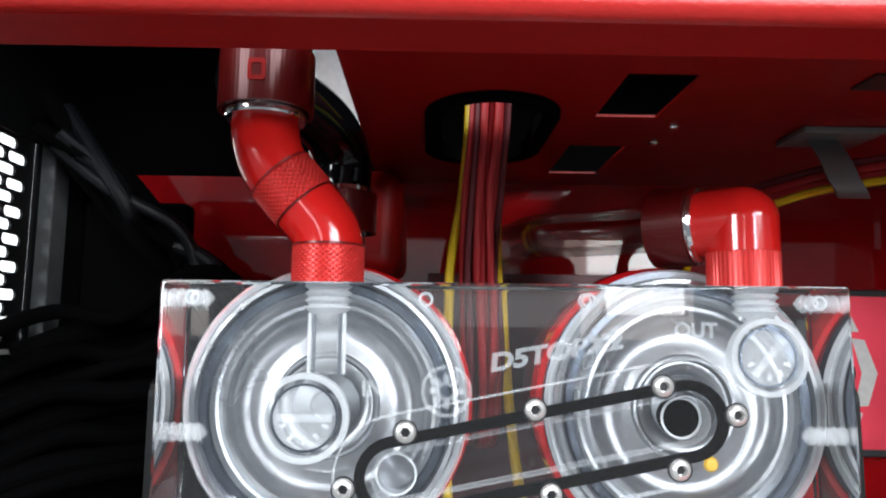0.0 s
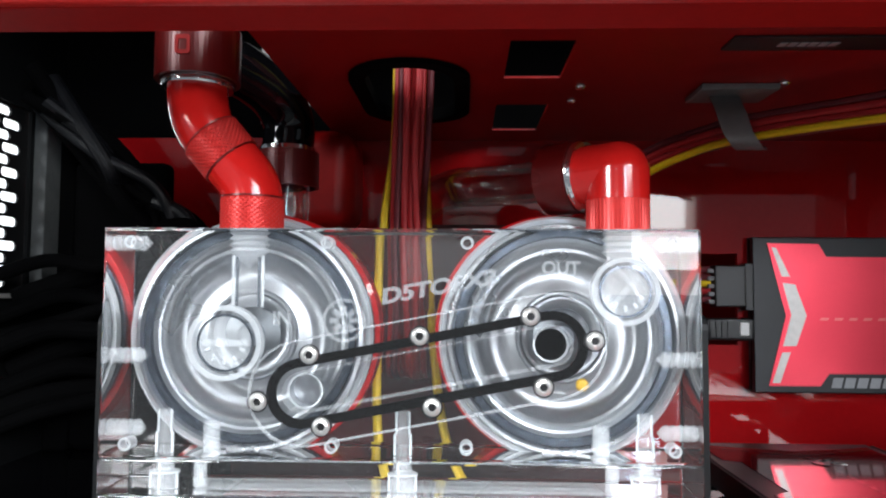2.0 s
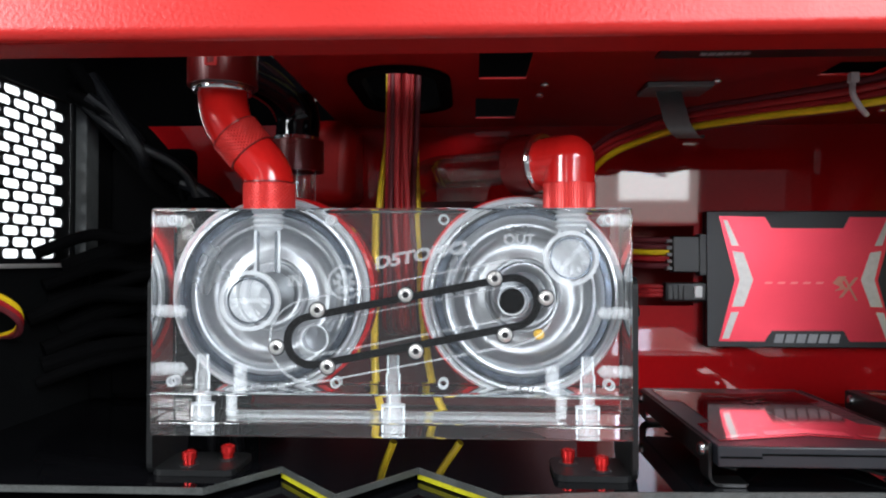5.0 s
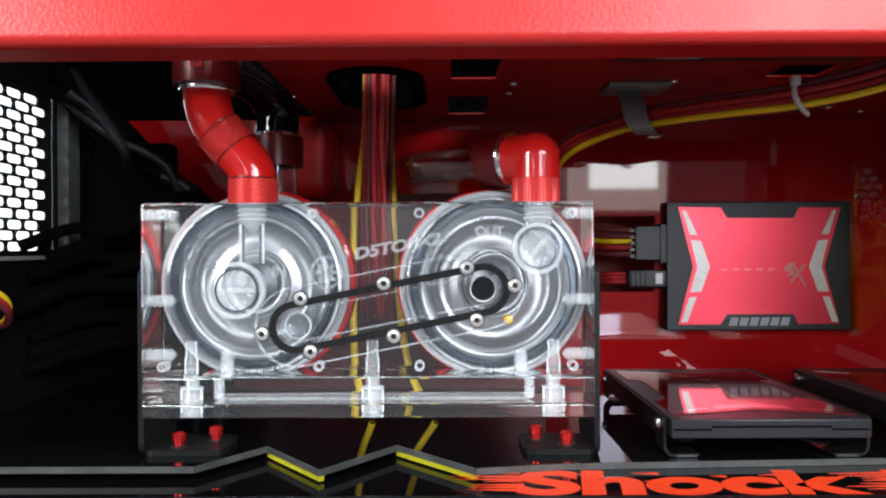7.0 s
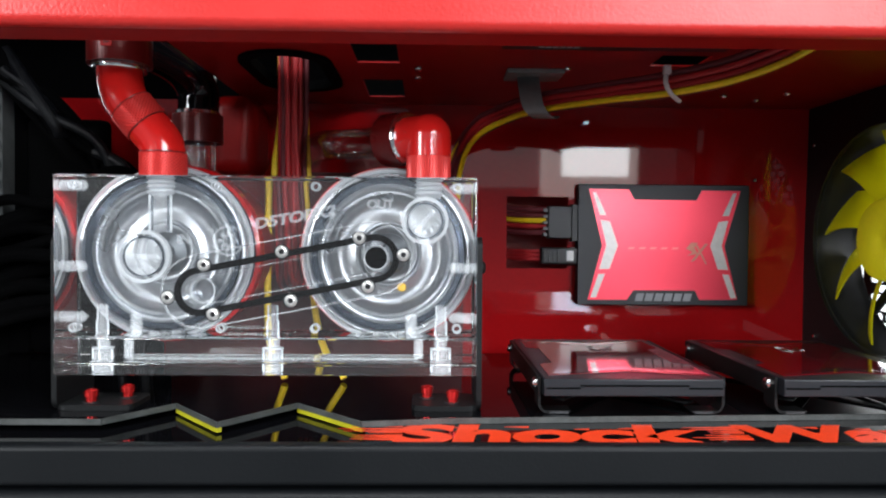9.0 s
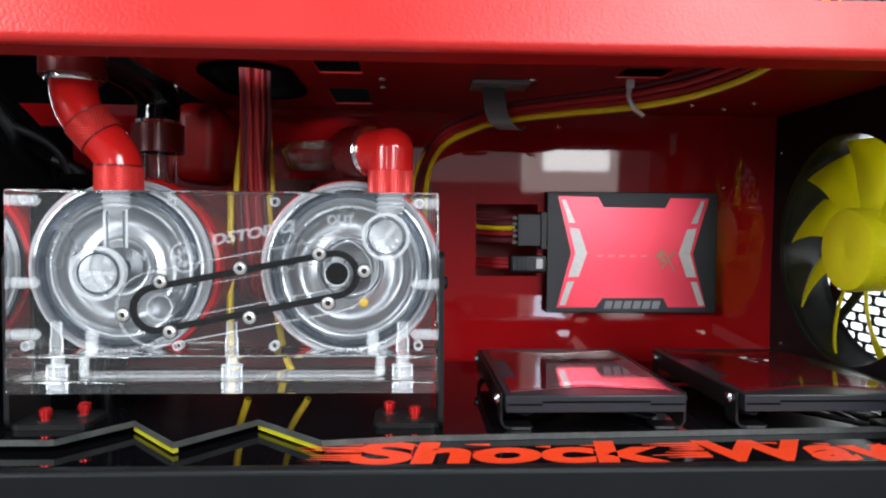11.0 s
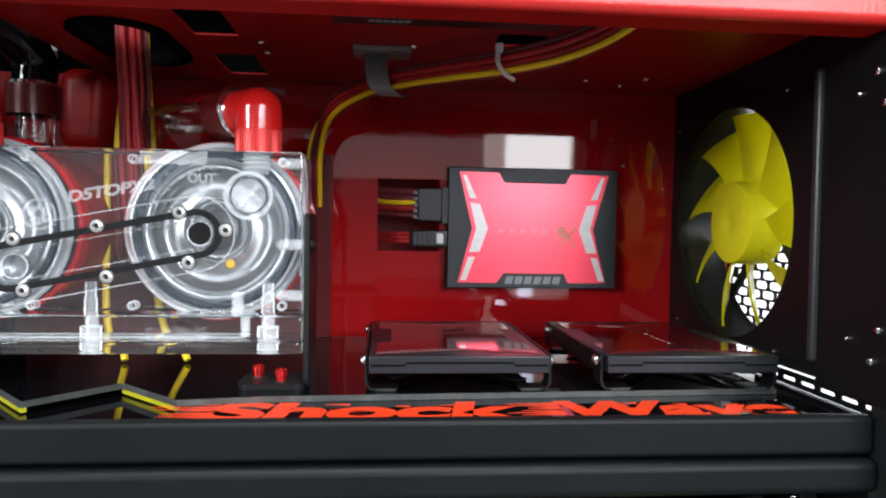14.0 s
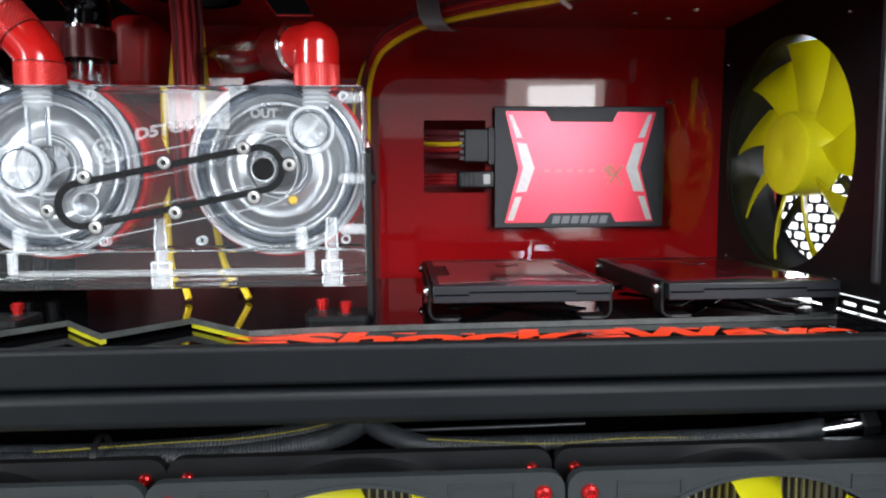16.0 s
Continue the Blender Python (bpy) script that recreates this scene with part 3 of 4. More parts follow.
        box(bm, -r * 0.62, r * 0.62, 0.1, 0.75, -0.9, 0.9, 0.1, 1, Matrix.Translation((cx, 0, cz)) @ Matrix.Rotation(a, 4, "Y"))
        part("plug_slot", bm, FROST_FAINT, plug, "", False)
        for k in range(5):
            t = radians(200 + 35 * k)
            bm = box(bmnew(), -0.8, 0.8, 0.3, 0.7, -0.45, 0.45, 0, 1, Matrix.Translation((cx + r * 0.5 * math.cos(t), 0, cz + r * 0.5 * math.sin(t))) @ Matrix.Rotation(-t, 4, "Y"))
            part("marking", bm, FROST_SOFT, plug, "", False)
    # threaded bores under the two fittings
    for x, z1, y in ((37.6, 55.2, 14), (143.2, 69.0, 14)):
        part("thread", threaded(bmnew(), (x, y, 77.2), (x, y, 70.2), 5.9, 1.5), FROST, b, "frosted internal thread")
        bm = bmnew()
        lathe(bm, (x, y, z1), (0, 0, 1), [(4.3, 0), (4.3, 70 - z1), (4.0, 70 - z1), (4.0, 0)], 32)
        bore = part("bore", bm, FROST_VEIL, b, "clear vertical bore")
        # Added rods draw the bright and dark streaks along the clear bore.
        for dx in (-4.2, -3.1, 3.1, 4.2):
            part("bore_line", cyl(bmnew(), (x + dx, y - 1.5, z1), (x + dx, y - 1.5, 69.8), 0.45, seg=8), FROST_LINE if abs(dx) > 4 else STEEL_DARK, bore)
    for x, z in ((7.5, 73), (61.5, 73), (99.6, 73.1), (154.4, 73), (7.5, 18.3), (63.4, 18.3), (99.5, 18.3), (154.4, 18.3)):
        bm = bmnew()
        lathe(bm, (x, -0.1, z), (0, 1, 0), [(1.15, 0.3), (1.2, 0), (1.75, 0), (1.75, 6), (1.2, 6)], 18)
        part("pin_hole", bm, FROST, b, "frosted pin hole")
    for z, y in ((73, 9), (41.7, 8), (22, 8)):
        part("side_thread", threaded(bmnew(), (0.2, y, z), (9.5, y, z), 2.4), FROST_SOFT, b, "frosted side thread")
        part("side_thread", threaded(bmnew(), (161.8, y, z), (152.5, y, z), 2.4), FROST_SOFT, b, "frosted side thread")
    for x in (15.6, 82, 148.3):
        foot = part("standoff", rods(bmnew(), [(3.9, 4.4)], x, 12, 0.2), FROST_SOFT, b, "milky plastic standoff")
        part("nut", rods(bmnew(), [(3.9, 4.4), (2.6, 4.6)], x, 12, 5.0), FROST_SOFT, foot, "clear plastic nut")
        part("shaft", rods(bmnew(), [(2.3, 6), (1.9, 6)], x, 12, 14.7), FROST_FAINT, foot, "clear plastic shaft")
        # Added milky rods draw the glints along the standoff's clear edges.
        for dx, z0, z1 in ((-2.2, 14.8, 20.5), (2.2, 14.8, 20.5), (-1.8, 20.5, 26.6), (1.8, 20.5, 26.6), (-3.7, 5.2, 9.3), (3.7, 5.2, 9.3), (-3.7, 0.4, 4.4), (3.7, 0.4, 4.4), (-1.2, 5.2, 13.8)):
            part("edge_glint", cyl(bmnew(), (x + dx, 10.5, z0), (x + dx, 10.5, z1), 0.35, seg=8), FROST_LINE, foot)
        part("nut_rim", rods(bmnew(), [(4.2, 0.5)], x, 12, 9.2), FROST, foot)
    for x in (28.5, 136.5):
        part("dowel", rods(bmnew(), [(2.4, 8.4)], x, 12, 14.7), FROST_SOFT, b, "frosted dowel")
        part("dowel", rods(bmnew(), [(1.9, 8.4)], x - 3 if x < 80 else x + 3, 12, 5.5), FROST_SOFT, b, "frosted dowel")
    bm = bmnew()
    box(bm, 25, 139, 8, 22, 5.2, 6.0)
    part("channel_floor", bm, FROST_FAINT, b, "milky bottom of the base channel")
    m = Matrix.Translation((0.0765, -0.0001, 0.0565)) @ Matrix.Rotation(radians(-10.5), 4, "Y") @ Matrix.Rotation(radians(90), 4, "X")
    letters("lettering", "D5TOPX2", ETCH, b, 5.5, m @ Matrix.Diagonal((1.32, 1, 1, 1)), "white etched lettering", 0.06, 0.2, 0.98, 0.045)
    face = Matrix.Rotation(radians(90), 4, "X")
    letters("lettering", "IN", ETCH, b, 5.0, Matrix.Translation((0.0470, -0.0001, 0.0508)) @ face, "white etched lettering", 0.05, 0.0, 1.0, 0.03)
    letters("lettering", "OUT", ETCH, b, 4.8, Matrix.Translation((0.1195, -0.0001, 0.0648)) @ face, "white etched lettering", 0.05, 0.0, 1.0, 0.03)
    bm = bmnew()
    plate(bm, circle(66.5, 52, 5.9, 32), [circle(66.5, 52, 5.1, 32)], "xz", -0.05, 0.2)
    emblem = part("emblem", bm, FROST_FAINT, b, "white etched round emblem", False)
    for k in range(8):
        t = radians(45 * k)
        bm = box(bmnew(), 1.4, 3.9, -0.05, 0.2, -0.7, 0.7, 0, 1, Matrix.Translation((66.5, 0, 52)) @ Matrix.Rotation(-t, 4, "Y"))
        part("emblem_ray", bm, FROST_FAINT, emblem, "", False)
    return b


def build_pump(cx, cz):
    p = thing("pump", (cx, BLOCK_D, cz), "round pump with turned steel bowl and red housing", "pump", "pair of pumps")
    o = (cx, 0, cz)
    ax = (0, 1, 0)
    dish = [(p.x, p.y) for p in smooth_path([(8.0, 25.5, 0), (10.5, 24.2, 0), (13.0, 24.6, 0), (17.0, 25.8, 0), (20.5, 25.6, 0), (22.8, 24.0, 0), (24.0, 21.8, 0)], 5)]
    lip = [(24.5, 21.4), (25.4, 21.4), (26.6, 22.4), (27.4, 22.2), (28.4, 20.6)]
    part("bowl", lathe(bmnew(), o, ax, dish + lip, 96), BOWL, p, "polished turned steel pump bowl")
    part("inner_ring", lathe(bmnew(), o, ax, [(11.6, 23.9), (12.2, 23.0), (12.9, 23.0), (13.4, 24.4)], 64), BOWL, p)
    part("gasket", lathe(bmnew(), o, ax, [(28.3, 21), (28.9, 19.2), (30.6, 19.2), (31.0, 21)], 72), STEEL_DARK, p, "dark steel gasket ring")
    part("bright_ring", lathe(bmnew(), o, ax, [(31.0, 20), (31.8, 18.6), (32.8, 18.8), (33.4, 21)], 72), BOWL, p)
    part("outer_ring", lathe(bmnew(), o, ax, [(33.3, 21.5), (34.8, 20.5), (35.6, 22.5)], 72), FROST_LINE, p, "milky outer ring")
    part("hub", lathe(bmnew(), o, ax, [(0, 20.5), (3.2, 20.6), (4.0, 22), (8.2, 24), (8.3, 26)], 40), HUB_STEEL, p, "pump hub")
    if cx > 100:
        part("bearing", lathe(bmnew(), (cx + 5.5, 19.6, cz - 13.5), ax, [(0, 0), (1.4, 0.1), (1.9, 1.0)], 18), AMBER, p, "amber bearing mark")
    part("collar", lathe(bmnew(), o, ax, [(35.4, BLOCK_D + 0.2), (36.8, BLOCK_D + 0.6), (37.2, BLOCK_D + 6), (35.0, BLOCK_D + 9), (34, BLOCK_D + 9)], 72), RED_GLOSS, p, "red screw collar")
    part("backing", lathe(bmnew(), o, ax, [(0, 27.4), (35.4, 27.4), (35.4, 29.6), (0, 29.6)], 48), STEEL_DARK, p)
    part("housing", lathe(bmnew(), o, ax, [(33.6, BLOCK_D + 8), (33.6, 78), (31, 82), (0, 82)], 64), RED_SATIN, p, "red motor housing")
    return p


def knurl(bm, p0, p1, r, depth=0.35, count=30, rows=5):
    """A diamond-knurled sleeve between two points."""
    p0, p1 = Vector(p0), Vector(p1)
    a, u, w = frame_of(p1 - p0)
    length = (p1 - p0).length
    n, m = count * 4, rows * 4
    tri = lambda s: abs(2 * (s - math.floor(s)) - 1)  # noqa: E731
    rings = []
    for j in range(-1, m + 2):
        jj = min(max(j, 0), m)
        ring = []
        for k in range(n):
            t = 2 * math.pi * k / n
            if 1 <= jj <= m - 1:
                rr = r - depth * max(tri(k / 4 + jj / 4), tri(k / 4 - jj / 4)) ** 2
            else:
                rr = r
            if j in (-1, m + 1):
                rr = r * 0.9
            ring.append(bm.verts.new(p0 + a * (length * jj / m) + (u * math.cos(t) + w * math.sin(t)) * rr))
        rings.append(ring)
    for p, q in zip(rings, rings[1:]):
        for k in range(n):
            bm.faces.new((p[k], p[(k + 1) % n], q[(k + 1) % n], q[k]))
    return bm


def ribbed(bm, p0, p1, r, count=44, depth=0.35):
    """A sleeve with straight ribs round it."""
    p0, p1 = Vector(p0), Vector(p1)
    a, u, w = frame_of(p1 - p0)
    n = count * 4
    rings = []
    for f, k0 in ((0, 0.9), (0, 1), (0.06, 1), (0.94, 1), (1, 1), (1, 0.9)):
        ring = []
        for k in range(n):
            t = 2 * math.pi * k / n
            rr = (r - (depth if k % 4 in (0, 1) and 0 < f < 1 else 0)) * k0
            ring.append(bm.verts.new(p0 + (p1 - p0) * f + (u * math.cos(t) + w * math.sin(t)) * rr))
        rings.append(ring)
    for p, q in zip(rings, rings[1:]):
        for k in range(n):
            bm.faces.new((p[k], p[(k + 1) % n], q[(k + 1) % n], q[k]))
    return bm


def bend(p, q, d0, d1, n=14):
    """A smooth curve from p to q that leaves along d0 and arrives along d1."""
    p, q, d0, d1 = (Vector(v) for v in (p, q, d0, d1))
    k = (q - p).length
    out = []
    for i in range(n + 1):
        t = i / n
        h1, h2, h3, h4 = 2 * t**3 - 3 * t * t + 1, -2 * t**3 + 3 * t * t, t**3 - 2 * t * t + t, t**3 - t * t
        out.append(p * h1 + q * h2 + d0 * k * h3 + d1 * k * h4)
    return out


def build_inlet():
    f = thing("angled_fitting", (36.6, 14, 77), "red double-angled hose fitting with knurled rings", "fitting", "red fittings")
    y = 14
    part("base_ring", knurl(bmnew(), (36.6, y, 77.1), (36.6, y, 86.6), 9.2, 0.55, 34, 7), RED_KNURL, f, "red diamond-knurled ring")
    slope = Vector((-0.66, 0, 0.75))
    a, b = Vector((30.2, y, 97.6)), Vector((24.0, y, 104.8))
    part("lower_elbow", sweep(bmnew(), bend((36.6, y, 86.6), a, (0, 0, 1), slope), 8.7, 32), RED_FIT, f, "glossy red elbow")
    for c, d in ((a, -slope), (b, slope), (Vector((36.6, y, 86.7)), Vector((0, 0, 1)))):
        part("joint_groove", lathe(bmnew(), c, d, [(8.0, -0.2), (8.95, -0.1), (8.95, 0.45), (8.0, 0.5)], 36), RED_DARK, f, "dark joint line")
    part("swivel_ring", knurl(bmnew(), a, b, 9.1, 0.6, 34, 7), RED_KNURL, f, "red diamond-knurled swivel ring")
    part("upper_elbow", sweep(bmnew(), bend(b, (19.4, y, 119.4), slope, (0, 0, 1)), 8.7, 32), RED_FIT, f, "glossy red elbow")
    bm = bmnew()
    lathe(bm, (19.4, y, 119.2), (0, 0, 1), [(8.6, 0), (10.2, 0.1), (10.4, 0.6), (9.9, 0.9), (10.4, 1.3), (10.4, 2.0), (9.0, 2.4)], 40)
    part("metal_ring", bm, CHROME, f, "ribbed nickel ring")
    collar = part("collar", ribbed(bmnew(), (19.4, y, 121.4), (19.4, y, 137), 12.2, 60, 0.03), RED_DARK, f, "dark red anodised collar, deepened for shade")
    bm = bmnew()
    plate(bm, rounded(17.4, 21.8, 126, 131.5, 0.8), [rounded(18.4, 20.8, 127.2, 130.3, 0.4)], "xz", y - 12.5, y - 11.9)
    part("emblem", bm, RED_SATIN, collar, "plain engraved mark", False)
    part("hose_tail", cyl(bmnew(), (19.4, y, 137), (19.4, y, 176), 8.0, seg=32), TUBE, f, "clear tube")
    return f


def build_outlet():
    f = thing("elbow_fitting", (143, 14, 77), "red right-angled hose fitting with a ribbed ring and clear tube", "fitting", "red fittings")
    y = 14
    part("base_ring", ribbed(bmnew(), (143, y, 77.1), (143, y, 86.4), 9.0, 46, 0.3), RED_KNURL, f, "red ribbed ring")
    d = Vector((-0.76, 0.65, 0))
    end = Vector((143, y, 94.6)) + d * 10.0
    bm = bmnew()
    knee = Vector((143, y, 94.6))
    cyl(bm, (143, y, 86.3), knee, 9.1, seg=40)
    cyl(bm, knee, end, 9.1, seg=40)
    bmesh.ops.create_uvsphere(bm, u_segments=40, v_segments=24, radius=9.13, matrix=Matrix.Translation(knee))
    part("elbow", bm, RED_FIT, f, "glossy red elbow")
    bm = bmnew()
    lathe(bm, end, d, [(8.5, -0.4), (10.2, -0.2), (10.8, 0.5), (10.3, 0.9), (10.8, 1.3), (10.4, 2.0), (8.5, 2.2)], 40)
    part("metal_ring", bm, CHROME, f, "polished nickel ring")
    collar = part("collar", ribbed(bmnew(), end + d * 2.0, end + d * 12.5, 11.0, 56, 0.03), RED_DARK, f, "dark red anodised collar, deepened for shade")
    a = end + d * 12.4
    bm = bmnew()
    pts = [a, a + d * 12, a + d * 22 + Vector((-2, -1, 0)), a + d * 32 + Vector((-5, -4, 0)), a + d * 40 + Vector((-6, 0, -1)), a + d * 46 + Vector((-6, 12, -2))]
    sweep(bm, smooth_path(pts, 6), 6.6, 24, False)
    sweep(bm, smooth_path(pts, 6), 5.0, 24, False)
    part("tube", bm, TUBE_THIN, f, "clear acrylic tube")
    return f


def build_rear_line():
    f = thing("rear_tube_fitting", (33, 66, 70), "black elbow with dark red collar on a clear tube", "fitting")
    part("tube", lathe(bmnew(), (33, 66, 50), (0, 0, 1), [(8, 0), (8, 48), (6, 48), (6, 0)], 32), TUBE, f, "clear acrylic tube")
    part("collar", ribbed(bmnew(), (33, 66, 97.5), (33, 66, 110.5), 11.6, 56, 0.03), RED_DARK, f, "dark red anodised collar, deepened for shade")
    part("elbow", sweep(bmnew(), smooth_path([(33, 66, 110.5), (33, 66, 122), (29, 58, 131), (20, 44, 136), (8, 26, 138)], 7), 9.4, 32), BLACK_GLOSS, f, "glossy black elbow")
    part("ring", lathe(bmnew(), (33, 66, 110.4), (0, 0, 1), [(9.6, 0), (10.4, 0.4), (10.4, 1.8), (9.6, 2.2)], 40), CHROME, f)
    return f


def build_pump_bracket(side):
    x0 = -2.4 if side < 0 else 162.4
    b = thing("pump_bracket", (x0, 18, FLOOR), "black bent steel bracket with red screws holding the pump block", "bracket", "pump brackets")
    bm = bmnew()
    plate(bm, rounded(3, 33, FLOOR + 0.2, 54, 4), [], "yz", x0, x0 + 2.0)
    part("side_plate", bm, BLACK_STEEL, b, "", False)
    fx0, fx1 = (x0 + 1.0, 28) if side < 0 else (137, x0 + 1.0)
    bm = bmnew()
    plate(bm, rounded(fx0, fx1, 3, 25, 4), [], "xy", FLOOR + 0.1, FLOOR + 2.2)
    part("foot", bm, BLACK_STEEL, b, "", False)
    for x, y in (((10.3, 8.5), (21, 17)) if side < 0 else ((153.3, 9), (143, 17))):
        s = part("screw", lathe(bmnew(), (x, y, FLOOR + 2.2), (0, 0, 1), [(2.0, 0), (2.0, 2.2), (2.5, 2.4), (2.5, 4.6), (1.9, 5.0), (1.4, 5.0), (1.3, 3.6), (0, 3.5)], 20), RED_SCREW, b, "red anodised screw")
        part("washer", lathe(bmnew(), (x, y, FLOOR + 2.2), (0, 0, 1), [(2.0, 0), (3.3, 0), (3.3, 0.5), (2.0, 0.5)], 20), BLACK_PLASTIC, s)
    part("side_bolt", screw_head(bmnew(), (x0 if side < 0 else x0 + 2, 9, 42), (side, 0, 0), 2.6, 1.6), BLACK_PLASTIC, b)
    return b


RED_FACE = [(6.4, 67.3), (29.4, 67.0), (32.8, 61.2), (69, 61.0), (72, 66.8), (94.6, 66.6), (85.6, 34.6), (93.6, 3.4), (71.5, 3.2), (68.8, 8.7), (32.8, 8.7), (28.8, 3.1), (6.1, 3.1), (14.3, 34.7)]
CHEVRONS = ([(8.4, 65.4), (10.4, 65.2), (16.4, 52), (12.6, 52.2)], [(13.0, 49.4), (18.6, 48.6), (23.4, 34.6), (18.6, 21), (12.6, 20.8), (16.6, 34.6)], [(12.2, 18), (16.0, 18.2), (11, 4.4), (7.6, 4.4)])


def build_ssd(name, label, group, red, mark, emblem, bars):
    """A flat 2.5 inch drive, 100 by 70 by 7; built lying at the origin with its printed face up."""
    s = thing(name, (0, 0, 0), label, "drive", group)
    body = part("body", box(bmnew(), 0, 100, 0, 70, 0, 6.7, 0.5), DARK_CASE, s, "dark grey aluminium drive case")
    bm = bmnew()
    plate(bm, RED_FACE, [], "xy", 6.7, 7.0)
    face = part("face_plate", bm, red, s, "metallic red face plate", False)
    for poly in CHEVRONS:
        for mirror in (False, True):
            pts = [((100.6 - a) if mirror else a, b) for a, b in poly]
            bm = bmnew()
            plate(bm, pts[::-1] if mirror else pts, [], "xy", 7.0, 7.12)
            part("arrow_mark", bm, mark, face, "pale arrow mark", False)
    # plain strokes in place of the emblem and the name
    bm = bmnew()
    for pts in ([(63, 33), (66, 36.5), (70, 36.5), (68, 33.5), (70, 30), (64, 29), (67, 31)], [(66, 25.5), (68, 25.8), (76, 36), (74.2, 36)], [(68.5, 35), (70, 35), (75.5, 24.2), (74.6, 24)]):
        plate(bm, pts, [], "xy", 7.02 + 0.02 * len(pts), 7.2 + 0.02 * len(pts))
    part("emblem", bm, emblem, face, "silver crossed-stroke emblem", False)
    for k in range(5):
        bm = bmnew()
        plate(bm, [(29 + 6.4 * k, 32.5), (32.6 + 6.4 * k, 32.5), (33.4 + 6.4 * k, 33.7), (29.8 + 6.4 * k, 33.7)], [], "xy", 7.0, 7.06)
        part("name_bar", bm, emblem if bars is not SILVER_DIM else PALE_RED, face, "", False)
    for k in range(6):
        bm = bmnew()
        u = 33.6 + 5.6 * k
        plate(bm, [(u, 2.4), (u + 4.4, 2.4), (u + 5.6, 6.9), (u + 1.2, 6.9)], [], "xy", 6.7, 6.85)
        part("name_bar", bm, bars, body, "grey plain bar", False)
    bm = bmnew()
    for y0, y1, z0, z1 in ((0.8, 14, 2.9, 3.5), (56, 69.2, 2.9, 3.5), (14, 56, 3.9, 4.5)):
        box(bm, -0.25, 0.2, y0, y1, z0, z1)
    part("end_groove", bm, BLACK_RUBBER, body, "", False)
    return s


def build_ssd_bracket(x0, x1):
    """Bent steel feet on both sides of a lying drive."""
    b = thing("drive_bracket", ((x0 + x1) / 2, 40, FLOOR), "black bent steel bracket carrying a lying drive", "bracket", "drive brackets")
    for x, s in ((x0 - 1.6, 1), (x1 + 1.6, -1)):
        bm = bmnew()
        prof = [(x, 0.0), (x, FLOOR + 4)] + [(x + s * 4 * (1 - math.cos(radians(a))), FLOOR + 4.2 - 4 * math.sin(radians(a))) for a in (20, 45, 70)] + [(x + s * 4, FLOOR + 0.2), (x + s * 12, FLOOR + 0.2)]
        inner = [(u + s * 1.0, max(v, FLOOR + 1.3)) for u, v in prof]
        loop = prof + inner[::-1]
        plate(bm, loop, [], "xz", 0, 9)
        plate(bm, loop, [], "xz", 85, 94)
        plate(bm, rect(min(x, x + s), max(x, x + s), -8, 0), [], "xz", 9, 85)
        leg = part("leg", bm, BLACK_STEEL, b, "black bent steel leg")
        part("foot_edge", box(bmnew(), min(x + s * 4.6, x + s * 11.8), max(x + s * 4.6, x + s * 11.8), -0.35, -0.03, FLOOR + 0.3, FLOOR + 1.2), EDGE_GREY, leg, "bright cut edge of the foot")
        for y in (5, 88):
            part("screw", screw_head(bmnew(), (x - s * 0.1 if s > 0 else x + 0.1, y, -3.2), (-s, 0, 0), 2.3, 1.8, False), STEEL, leg, "steel side screw")
    bm = bmnew()
    for a, c in (((x0 + 8, 10), (x1 - 8, 80)), ((x1 - 8, 10), (x0 + 8, 80))):
        d = Vector((c[0] - a[0], c[1] - a[1], 0))
        box(bm, 0, d.length, -3, 3, 0, 1.0, 0.2, 1, Matrix.Translation((a[0], a[1], FLOOR + 2.5 + (0.5 if a[0] < c[0] else -0.8))) @ Matrix.Rotation(math.atan2(d.y, d.x), 4, "Z"))
    part("cross_brace", bm, BLACK_STEEL, b)
    return b


def fan_blade(r0, r1, pitch, sweep_deg, chord_deg, thick=1.1):
    """One twisted, swept blade about +z (the side that faces the viewer is +z)."""
    bm = bmnew()
    nr, nc = 10, 6
    grid = []
    for i in range(nr + 1):
        t = i / nr
        r = r0 + (r1 - r0) * t
        ch = radians(chord_deg) * (1 - 0.18 * t)
        c0 = radians(sweep_deg) * t**1.4
        row = []
        for j in range(nc + 1):
            s = j / nc - 0.5
            ang = c0 + s * ch
            arc = s * ch * r
            z = -arc * math.tan(radians(pitch * (1 - 0.25 * t))) + 1.6 * (0.25 - s * s) * 4 * 0.5
            row.append(Vector((r * math.cos(ang), r * math.sin(ang), z)))
        grid.append(row)
    top = [[bm.verts.new(v + Vector((0, 0, thick / 2))) for v in row] for row in grid]
    bot = [[bm.verts.new(v - Vector((0, 0, thick / 2))) for v in row] for row in grid]
    for i in range(nr):
        for j in range(nc):
            bm.faces.new((top[i][j], top[i][j + 1], top[i + 1][j + 1], top[i + 1][j]))
            bm.faces.new((bot[i][j], bot[i + 1][j], bot[i + 1][j + 1], bot[i][j + 1]))
    rim_t = [top[0][j] for j in range(nc + 1)] + [top[i][nc] for i in range(1, nr + 1)] + [top[nr][j] for j in range(nc - 1, -1, -1)] + [top[i][0] for i in range(nr - 1, 0, -1)]
    rim_b = [bot[0][j] for j in range(nc + 1)] + [bot[i][nc] for i in range(1, nr + 1)] + [bot[nr][j] for j in range(nc - 1, -1, -1)] + [bot[i][0] for i in range(nr - 1, 0, -1)]
    for k in range(len(rim_t)):
        n = (k + 1) % len(rim_t)
        bm.faces.new((rim_t[k], rim_b[k], rim_b[n], rim_t[n]))
    return bm


